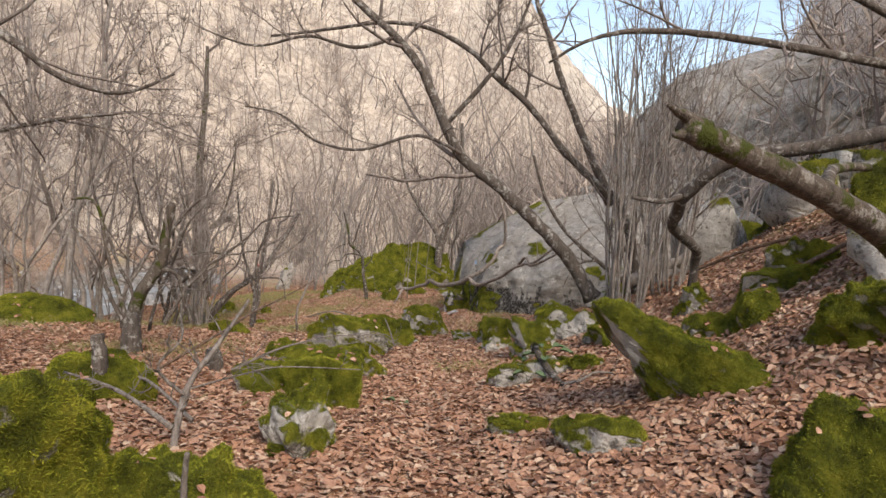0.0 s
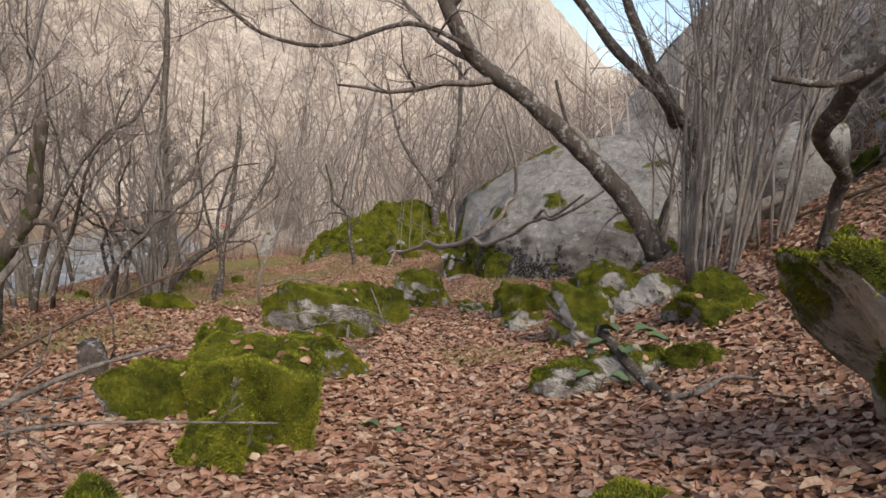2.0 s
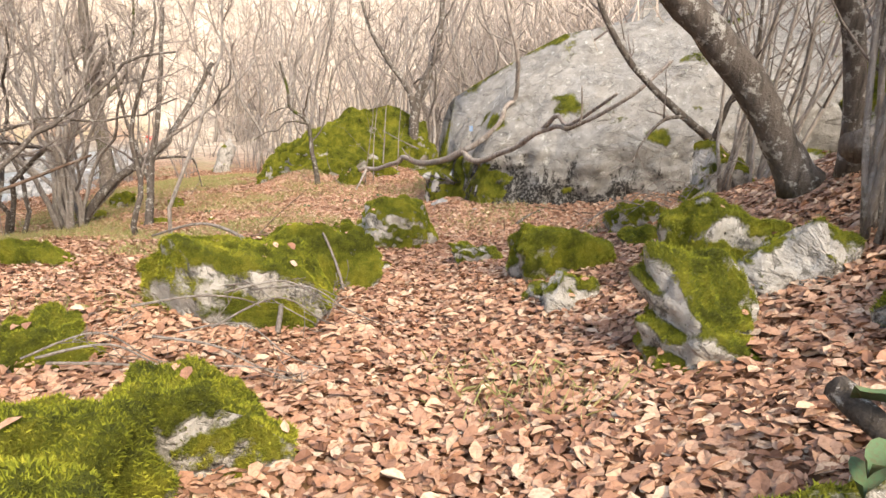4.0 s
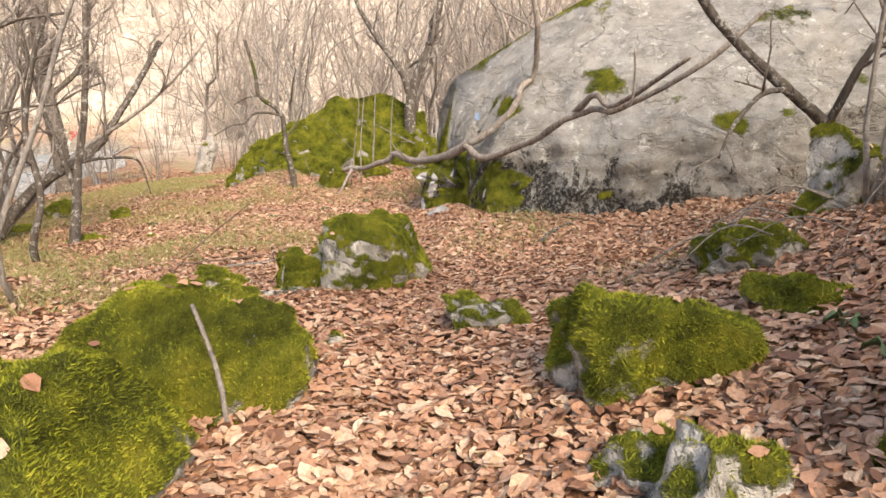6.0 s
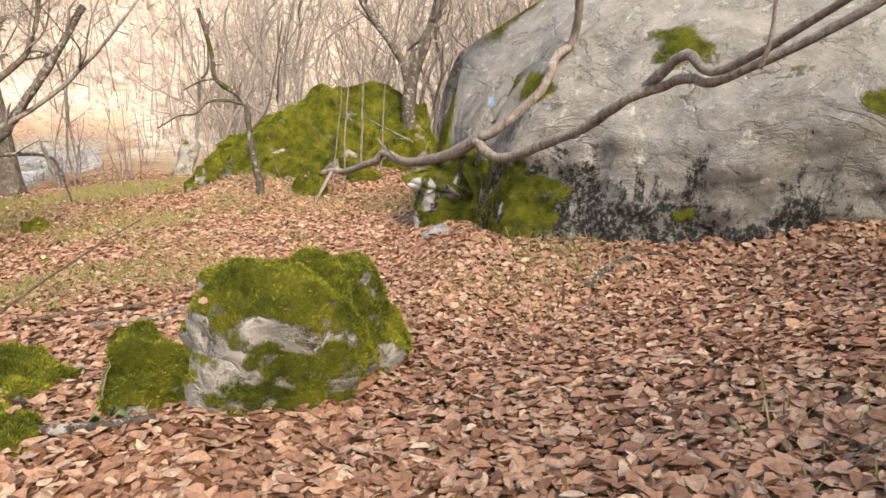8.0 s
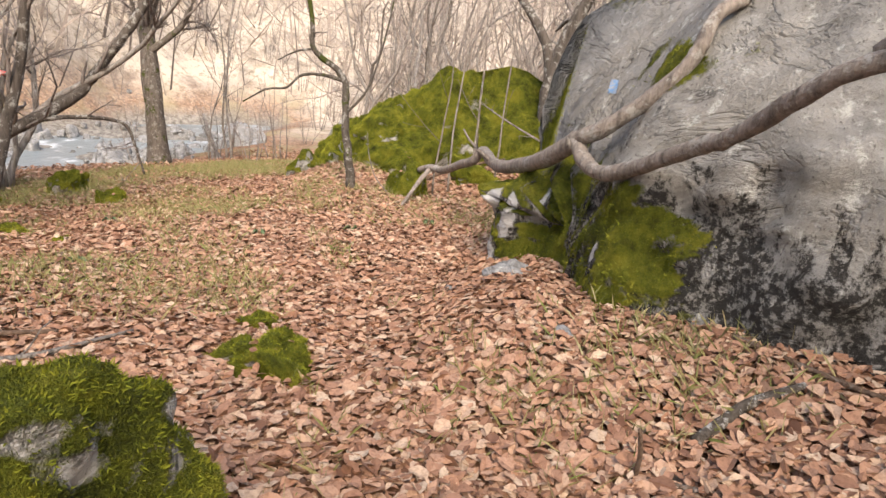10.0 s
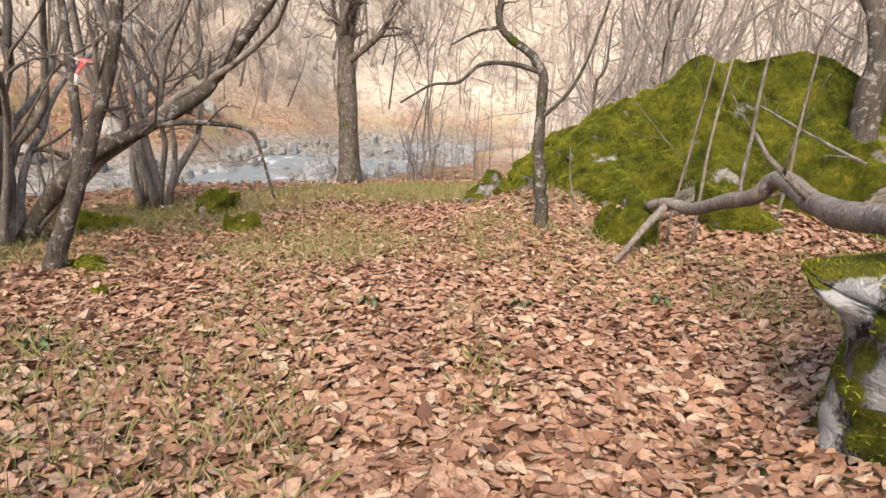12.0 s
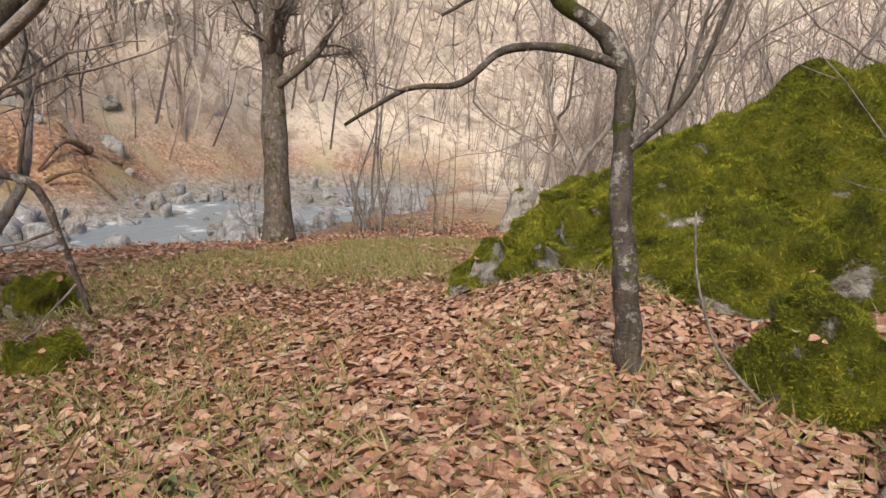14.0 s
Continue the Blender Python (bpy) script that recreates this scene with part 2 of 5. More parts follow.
def ground_z(x, y, bumps=True):
    """The lie of the land: the path's own fall, the bank, the river bed and the slopes on both sides of the valley."""
    x, y = np.asarray(x, float), np.asarray(y, float)
    z = np.interp(y, [-30, -6, 0, 3, 6.7, 9.5, 13, 15.5, 17.5, 20, 22, 24, 26, 32, 40, 60], [2.0, 0.55, 0, -0.45, -1.0, -1.27, -1.75, -2.2, -2.38, -2.42, -2.44, -2.5, -2.7, -3.3, -4.0, -4.6])
    z = z + np.interp(x, [-40, -14, -9, -5, -3, 0], [-3.6, -1.6, -1.0, -0.55, -0.2, 0]) * np.interp(y, [5, 9, 12, 16, 19], [-0.15, -0.1, 0.05, 0.6, 1])
    z = z + np.interp(x, [0, 1, 2.4, 5, 12], [0, 0.1, 0.36, 1.1, 3.6]) * np.interp(y, [3, 5, 10, 12, 14.5], [1.2, 2.1, 2.1, 1.7, 1.0])
    # the litter heaped against the great rock and before the moss mound
    z = z + 0.32 * ease(15.6, 17.3, y) * (1 - ease(21, 23, y)) * ease(-0.4, 0.8, x) * (1 - ease(6, 9, x))
    z = z + 0.34 * np.exp(-((x + 0.9) ** 2 / 1.1 + (y - 23.1) ** 2 / 0.3)) + 0.26 * np.exp(-((x + 3.2) ** 2 / 0.5 + (y - 23.4) ** 2 / 0.4))
    if bumps:
        z = z + 0.035 * sines(x, y, 1.9, 1) + 0.02 * sines(x, y, 5.1, 2)
    z = np.where((x < 2) & (y > 20), np.maximum(z, -4.7), z)
    d = bank_x(y) - x
    bed = -5.19 + 0.3 * sines(x, y, 0.9, 4) + 0.16 * sines(x, y, 2.7, 5)
    z = z + (bed - z) * ease(-0.4, 2.6, d)
    z = np.where(d > 6.5, bed + (1.9 + 0.4 * sines(x, y, 0.9, 6) + 0.15 * sines(x, y, 3.1, 7)) * ease(7.2, 12, d) + np.maximum(0, d - 10) * 0.3, z)
    az = np.degrees(np.arctan2(x, y - 8))
    r = np.hypot(x, y - 8)
    elev = np.interp(az, [-180, -150, -110, -60, -25, 0, 5, 9, 14, 22, 30, 40, 60, 90, 120, 150, 180], [9, 20, 31, 33, 30, 25, 20, 14, 8.6, 10.5, 17, 27, 35, 38, 33, 20, 9])
    foot = np.interp(az, [-180, -140, -90, -45, -20, 0, 14, 22, 30, 45, 90, 140, 180], [25, 34, 25, 33, 42, 44, 45, 32, 20, 11, 7.5, 12, 25])
    crest = np.interp(az, [-180, -90, 0, 14, 30, 60, 120, 180], [90, 130, 150, 260, 110, 75, 75, 90])
    u = np.clip((r - foot) / (crest - foot), 0, 1)
    hill = crest * np.tan(np.radians(elev)) * (0.75 * u + 0.25 * ease(0, 1, u)) + 0.035 * np.minimum(u * 8, 1) * r * sines(x, y, 0.06, 3)
    hill = hill - np.maximum(0, r - crest) * 0.1
    z = np.where(u > 0, np.maximum(z, z * (1 - ease(0, 0.25, u)) + hill - 5.0 * ease(0, 0.2, u) * (az < 30)), z)
    return z


def gz(x, y):
    return float(ground_z(x, y))


def build_ground():
    n = 360
    u = np.linspace(-1, 1, n)
    off = 0.9 * np.sinh(7.2 * u)
    xs, ys = off - 1.0, off + 12.0
    gx, gy = np.meshgrid(xs, ys)
    z = ground_z(gx, gy)
    me = bpy.data.meshes.new("ground")
    idx = np.arange(n * n).reshape(n, n)
    quads = np.stack([idx[:-1, :-1], idx[:-1, 1:], idx[1:, 1:], idx[1:, :-1]], -1).reshape(-1, 4)
    me.from_pydata(np.stack([gx, gy, z], -1).reshape(-1, 3).tolist(), [], quads.tolist())
    d = (bank_x(gy) - gx).ravel()
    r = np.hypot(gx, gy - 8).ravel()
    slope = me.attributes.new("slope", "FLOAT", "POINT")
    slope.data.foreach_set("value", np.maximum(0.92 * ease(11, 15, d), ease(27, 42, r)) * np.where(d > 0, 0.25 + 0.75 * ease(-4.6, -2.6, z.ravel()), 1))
    bed = me.attributes.new("bed", "FLOAT", "POINT")
    bed.data.foreach_set("value", ease(0.8, 2.2, d) * (1 - ease(-4.9, -4.3, z.ravel())))
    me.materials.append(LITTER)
    me.polygons.foreach_set("use_smooth", [True] * len(me.polygons))
    tagged(new("ground", me), "forest floor under brown leaves, falling to a stony river", "ground", kind="structure")


build_ground()


# ---- boulders ----
def moss_tufts(me, rng, density, size, name):
    """Short upright moss shoots on the mossy faces of a mesh."""
    moss = np.zeros(len(me.vertices))
    me.attributes["moss"].data.foreach_get("value", moss)
    co = np.zeros(len(me.vertices) * 3)
    me.vertices.foreach_get("co", co)
    co = co.reshape(-1, 3)
    me.calc_loop_triangles()
    tri = np.zeros(len(me.loop_triangles) * 3, int)
    me.loop_triangles.foreach_get("vertices", tri)
    tri = tri.reshape(-1, 3)
    a, b, c = co[tri[:, 0]], co[tri[:, 1]], co[tri[:, 2]]
    nrm = np.cross(b - a, c - a)
    area = np.linalg.norm(nrm, axis=1) / 2
    nrm /= np.linalg.norm(nrm, axis=1)[:, None] + 1e-12
    w = area * np.clip((moss[tri].mean(1) - 0.38) * 4, 0, 1)
    count = int(w.sum() * density)
    if count < 5:
        return None
    pick = rng.choice(len(tri), count, p=w / w.sum())
    s, t = rng.random((2, count))
    s, t = np.where(s + t > 1, 1 - s, s), np.where(s + t > 1, 1 - t, t)
    p = a[pick] + s[:, None] * (b - a)[pick] + t[:, None] * (c - a)[pick]
    up = nrm[pick] + np.array([0, 0, 0.15]) + rng.normal(0, 0.6, (count, 3))
    up /= np.linalg.norm(up, axis=1)[:, None]
    side = np.cross(up, rng.normal(0, 1, (count, 3)))
    side /= np.linalg.norm(side, axis=1)[:, None] + 1e-9
    L = size * rng.uniform(0.5, 1.3, count)[:, None]
    p = p - nrm[pick] * 0.004
    v = np.stack([p - side * L * 0.15, p + side * L * 0.15, p + up * L + side * L * 0.1], 1).reshape(-1, 3)
    out = bpy.data.meshes.new(name)
    out.from_pydata(v.tolist(), [], np.arange(3 * count).reshape(-1, 3).tolist())
    out.materials.append(MOSS)
    return out


def moss_value(p, nz, amount, seed):
    """How mossy the stone is at p: more on top, in patches."""
    k = noise.noise(Vector((p[0] * 1.6 + seed * 3.1, p[1] * 1.6, p[2] * 1.6 + seed)))
    f = noise.noise(Vector((p[0] * 5 + seed, p[1] * 5, p[2] * 5)))
    return amount - 0.04 + 0.55 * (nz - 0.3) + 0.5 * k + 0.3 * f


def finish_rock(me, amount, seed, extra=None):
    me.update()
    vals = [moss_value(v.co, v.normal.z, amount + (extra(v.co) if extra else 0.0), seed) for v in me.vertices]
    me.attributes.new("moss", "FLOAT", "POINT").data.foreach_set("value", np.clip(vals, 0, 1))
    me.polygons.foreach_set("use_smooth", [True] * len(me.polygons))


def boulder(name, x, y, w, d, h, rz, moss, seed, label, detail=4, sink=0.7, tuft=0.021, density=15000, mat=None, lean=0.0, group="", base=None, tip=0.0, blocky=None, chips=None):
    """A weathered block, its foot sunk into the litter: w across, d deep, h above the ground."""
    rng = np.random.default_rng(seed)
    mat = mat or STONE
    soft = moss > 0.6
    blocky = blocky or (3.4 if soft else 2.7)
    chips = (6 if soft else 9) if chips is None else chips
    bm = bmesh.new()
    bmesh.ops.create_icosphere(bm, subdivisions=detail, radius=1.0)
    cuts = []
    for _ in range(chips):
        n = Vector(rng.normal(0, 1, 3))
        n.z *= 0.8
        cuts.append((n.normalized(), rng.uniform(0.5, 0.82)))
    full = h * (1 + sink)
    shift = Vector((rng.uniform(-1, 1), rng.uniform(-0.8, 0.3), 0))
    for v in bm.verts:
        p = v.co.copy()
        q = (abs(p.x) ** blocky + abs(p.y) ** blocky + abs(p.z) ** blocky) ** (-1 / blocky)
        p *= q
        for n, c in cuts:
            k = p.dot(n) - c
            if k > 0:
                p -= n * k * 0.95
        s = Vector((p.x * w / 2, p.y * d / 2, p.z * full / 2))
        o = Vector((seed * 1.37, seed * 0.71, seed * 2.3))
        amp = (0.15 if soft else 0.16) * min(w, full)
        s += v.co * amp * (noise.noise(s * (1.6 / max(w, 0.3)) + o) * 1.1 + 0.5 * noise.noise(s * (4.5 / max(w, 0.3)) + o))
        lump = (0.05 if blocky > 4 else 0.13) * min(w, 1.1) if soft else 0.05 * min(w, 1)
        s += v.co * lump * (abs(noise.noise(s * (3.2 / max(w, 0.4)) + o * 1.9)) * 1.5 - 0.35)
        s += v.co * (0.05 * (abs(noise.noise(s * 6 + o)) - 0.2) + 0.03 * noise.noise(s * 13 + o) + 0.012 * noise.noise(s * 27 + o))
        if soft:
            s.z += 0.3 * (shift.x * s.x + shift.y * s.y)
        s.x += lean * s.z
        s.z += tip * s.x
        v.co = s
    me = bpy.data.meshes.new("stone")
    bm.to_mesh(me)
    bm.free()
    me.materials.append(mat)
    finish_rock(me, moss, seed)
    zb = gz(x, y) if base is None else base
    ob = thing(name, x, y, zb + h - full / 2 - 0.02, label, "boulder", group, rz)
    turn = ob.matrix_world
    flat = [q for q in me.polygons if q.normal.z > 0.75]
    for q in rng.choice(len(flat), int(len(flat) and 2 + 9 * w * d)) if flat else []:
        PERCHES.append((turn @ flat[q].center, turn.to_3x3() @ flat[q].normal))
    part("stone", me, ob)
    if moss > 0.2:
        tufts = moss_tufts(me, rng, density, tuft, "moss")
        if tufts:
            tagged(part("moss", tufts, ob, "green cushion moss"), kind="stuff")
    return ob


PERCHES = []   # spots on boulders where fallen leaves lie


def massif(name, base, ridge, label, moss, seed, mat, rows=56, cols=150, wall=0.3, wall_in=0.06, rough=0.16, tuft=0.025, density=2600, belly=0.0, extra=None, dome=1.15, lumps=0.0, steep=None, carve=None):
    """A great rock: a footprint of (x, y), leaning back from a steep foot to a crest line of (x, y, z)."""
    rng = np.random.default_rng(seed)
    b = np.array(base + base[:1], float)
    seg = np.r_[0, np.cumsum(np.hypot(*np.diff(b, axis=0).T))]
    u = np.linspace(0, seg[-1], cols, endpoint=False)
    bx, by = np.interp(u, seg, b[:, 0]), np.interp(u, seg, b[:, 1])
    for _ in range(3):
        bx, by = (np.roll(bx, 1) + 2 * bx + np.roll(bx, -1)) / 4, (np.roll(by, 1) + 2 * by + np.roll(by, -1)) / 4
    rr = np.array(ridge, float)
    rs = np.concatenate([np.linspace(rr[i], rr[i + 1], 20) for i in range(len(rr) - 1)])
    near = [rs[np.argmin(np.hypot(rs[:, 0] - px, rs[:, 1] - py))] for px, py in zip(bx, by)]
    tops = np.array(near)
    for _ in range(6):
        tops = (np.roll(tops, 1, 0) + 2 * tops + np.roll(tops, -1, 0)) / 4
    cx, cy = bx.mean(), by.mean()
    verts = []
    for i in range(rows):
        k = i / (rows - 1)
        hz = k ** 0.9
        inn = wall_in * min(k / wall, 1) - belly * math.sin(math.pi * min(k / wall, 1)) if k < wall else wall_in + (1 - wall_in) * ((k - wall) / (1 - wall)) ** dome
        for j in range(cols):
            if steep:
                wall_j = float(np.interp(tops[j][2], *steep))
                inn = wall_in * min(k / wall_j, 1) if k < wall_j else wall_in + (1 - wall_in) * ((k - wall_j) / (1 - wall_j)) ** dome
            z0 = gz(bx[j], by[j]) - 0.35
            p = Vector((bx[j] + (tops[j][0] - bx[j]) * inn, by[j] + (tops[j][1] - by[j]) * inn, z0 + (tops[j][2] - z0) * hz))
            o = Vector((seed * 1.7, seed * 0.6, 0))
            out = Vector((bx[j] - tops[j][0], by[j] - tops[j][1], 0.6))
            out.normalize()
            n1 = noise.noise(p * 0.55 + o)
            n2 = noise.noise(p * 1.7 + o)
            n3 = noise.noise(p * 4.6 + o) + 0.6 * noise.noise(p * 11 + o)
            crack = abs(noise.noise(Vector((p.x * 0.9, p.y * 0.9, p.z * 1.6)) + o * 2))
            p += out * rough * (1 - k ** 5) * (1.5 * n1 + 0.7 * n2 + 0.3 * n3 - 0.9 * max(0, 0.12 - crack) * 6 * 0.6)
            p.z += lumps * k * (noise.noise(Vector((p.x, p.y, 0)) * 1.1 + o) + 0.7 * abs(noise.noise(Vector((p.x, p.y, 0)) * 2.6 + o)) + 0.3 * noise.noise(p * 5 + o))
            if carve:
                p = carve(p)
            verts.append((p.x - cx, p.y - cy, p.z - gz(cx, cy)))
    faces = [(i * cols + j, i * cols + (j + 1) % cols, (i + 1) * cols + (j + 1) % cols, (i + 1) * cols + j) for i in range(rows - 1) for j in range(cols)]
    faces.append(tuple((rows - 1) * cols + j for j in range(cols)))
    me = bpy.data.meshes.new("stone")
    me.from_pydata(verts, [], faces)
    bm = bmesh.new()
    bm.from_mesh(me)
    bmesh.ops.remove_doubles(bm, verts=bm.verts, dist=0.004)
    bmesh.ops.recalc_face_normals(bm, faces=bm.faces)
    bm.to_mesh(me)
    bm.free()
    me.materials.append(mat)
    finish_rock(me, moss, seed, (lambda p: extra(p.x + cx, p.y + cy, p.z + gz(cx, cy))) if extra else None)
    if extra:
        me.attributes.new("streak", "FLOAT", "POINT").data.foreach_set("value", [chalk_streak(v.co.x + cx, v.co.y + cy, v.co.z + gz(cx, cy)) for v in me.vertices])
    ob = thing(name, cx, cy, gz(cx, cy), label, "rock")
    part("stone", me, ob)
    tufts = moss_tufts(me, rng, density, tuft, "moss")
    if tufts:
        tagged(part("moss", tufts, ob, "green cushion moss"), kind="stuff")
    return ob


def chalk_streak(x, y, z):
    """Chalky white streaks down the rock's foremost corner and its buttress."""
    wave = 0.03 * math.sin(9 * z)
    lines = ((0.12, 18.8, 0.01, -2.4, -1.3), (0.33, 18.62, 0.006, -1.95, -1.3), (1.0, 17.6, 0.004, -1.8, -1.35), (0.62, 18.4, 0.004, -1.9, -1.5))
    return max(math.exp(-(((x - a + wave) ** 2 + (y - b) ** 2) / r)) if lo < z < hi else 0.0 for a, b, r, lo, hi in lines)


def outcrop_moss(x, y, z):
    """Moss along the rock's left edge, round its pedestal and on its ledges."""
    rim = np.interp(z, [-1.3, -1.05, -0.4, -0.08, 0.22, 0.85, 1.25], [0.1, 0.18, 0.36, 0.62, 1.05, 2.0, 2.65])
    edge = 0.8 * max(0.0, 1 - abs(x - rim + 0.1) / 0.28) if y > 18.2 and z > -1.25 else 0.0
    foot = 0.95 * min(1.0, max(0.0, (1.9 - x) / 0.7)) * min(1.0, max(0.0, (-0.95 - z) / 0.35))
    ledge = sum(0.75 * math.exp(-((x - a) ** 2 + (z - c) ** 2) / r) for a, c, r in ((3.3, -0.85, 0.05), (3.95, -0.45, 0.07), (2.6, -1.45, 0.04), (1.35, -0.45, 0.03), (2.6, 0.0, 0.05), (4.6, -0.3, 0.1)))
    return edge + foot + ledge - 0.9 * chalk_streak(x, y, z)


def limb_shelf(p):
    """The rock stands back above the limb that lies along its pedestal, and is lumpy near its foot."""
    low = 1 - min(1.0, max(0.0, (p.z + 1.0) / 0.6))
    p = p + Vector((-0.6, -0.8, 0)) * low * (0.13 * abs(noise.noise(p * 2.1)) + 0.07 * noise.noise(p * 4.7) + 0.04 * noise.noise(p * 11) - 0.05)
    t = ((p.x + 0.37) * 1.19 - (p.y - 20.7) * 2.6) / 8.18
    if -0.1 < t < 1.1:
        limb_z = float(np.interp(t, [0, 0.5, 0.68, 0.85, 1.0], [-1.53, -1.48, -1.34, -1.2, -1.0]))
        gap = (p.x + 0.37 - 1.19 * t) * 0.91 + (p.y - 20.7 + 2.6 * t) * 0.416
        over = min(1.0, max(0.0, (p.z - limb_z + 0.16) / 0.1)) * (1 - min(1.0, max(0.0, (p.z - limb_z - 0.35) / 0.6)))
        back = 0.22 + 0.12 * noise.noise(p * 3.3) + 0.06 * noise.noise(p * 8)
        if gap < back:
            p = p + Vector((0.91, 0.416, 0)) * (back - gap) * over
    return p


massif("rock_outcrop", [(0.16, 19.3), (0.14, 18.85), (0.3, 18.6), (0.72, 18.45), (0.92, 17.9), (1.15, 17.4), (1.6, 17.2), (2.2, 16.75), (3.0, 16.25), (3.7, 16.1), (4.4, 15.95), (6.0, 15.6), (8.5, 16.4), (8.5, 20.0), (5.0, 21.2), (2.2, 20.8), (0.7, 20.2)],
       [(-0.03, 18.98, -1.62), (0.28, 19.35, -1.6), (0.4, 19.4, -0.5), (0.64, 19.5, -0.08), (1.12, 19.45, 0.26), (2.05, 19.0, 0.9), (2.7, 18.7, 1.3), (4.4, 18.4, 1.7), (7.0, 18.2, 2.4)],
       "great pale limestone rock, black crust and moss at its foot", -0.1, 5, LIME, rows=90, cols=240, rough=0.13, wall=0.34, wall_in=0.05, extra=outcrop_moss, steep=([-1.6, -0.6, 0.2], [0.9, 0.5, 0.34]), carve=limb_shelf)
massif("upper_crag", [(3.8, 21.8), (6.0, 19.5), (9.0, 18.2), (13, 18.5), (15, 23), (11, 27), (6.5, 26), (4.8, 23.5)],
       [(5.4, 22.7, 2.6), (6.6, 22.6, 4.6), (7.7, 22.3, 6.0), (11.5, 22.3, 7.4)], "grey crag of limestone above the great rock", -0.15, 6, LIME, rows=70, cols=160, rough=0.55, wall=0.5, wall_in=0.2)
massif("moss_mound", [(-4.0, 23.7), (-3.2, 23.4), (-2.3, 23.4), (-1.0, 23.6), (0.2, 24.2), (0.8, 26.0), (-1.0, 28.0), (-3.5, 27.5), (-4.6, 25.0)],
       [(-2.5, 25.0, -1.2), (-1.75, 25.0, -0.72), (-0.6, 25.2, -0.9), (0.2, 25.4, -1.0)], "large mound-shaped boulder thickly covered in green moss", 0.84, 9, STONE,
       wall=0.2, wall_in=0.1, tuft=0.03, density=6500, rough=0.3, dome=1.6, lumps=0.34, rows=80, cols=200)

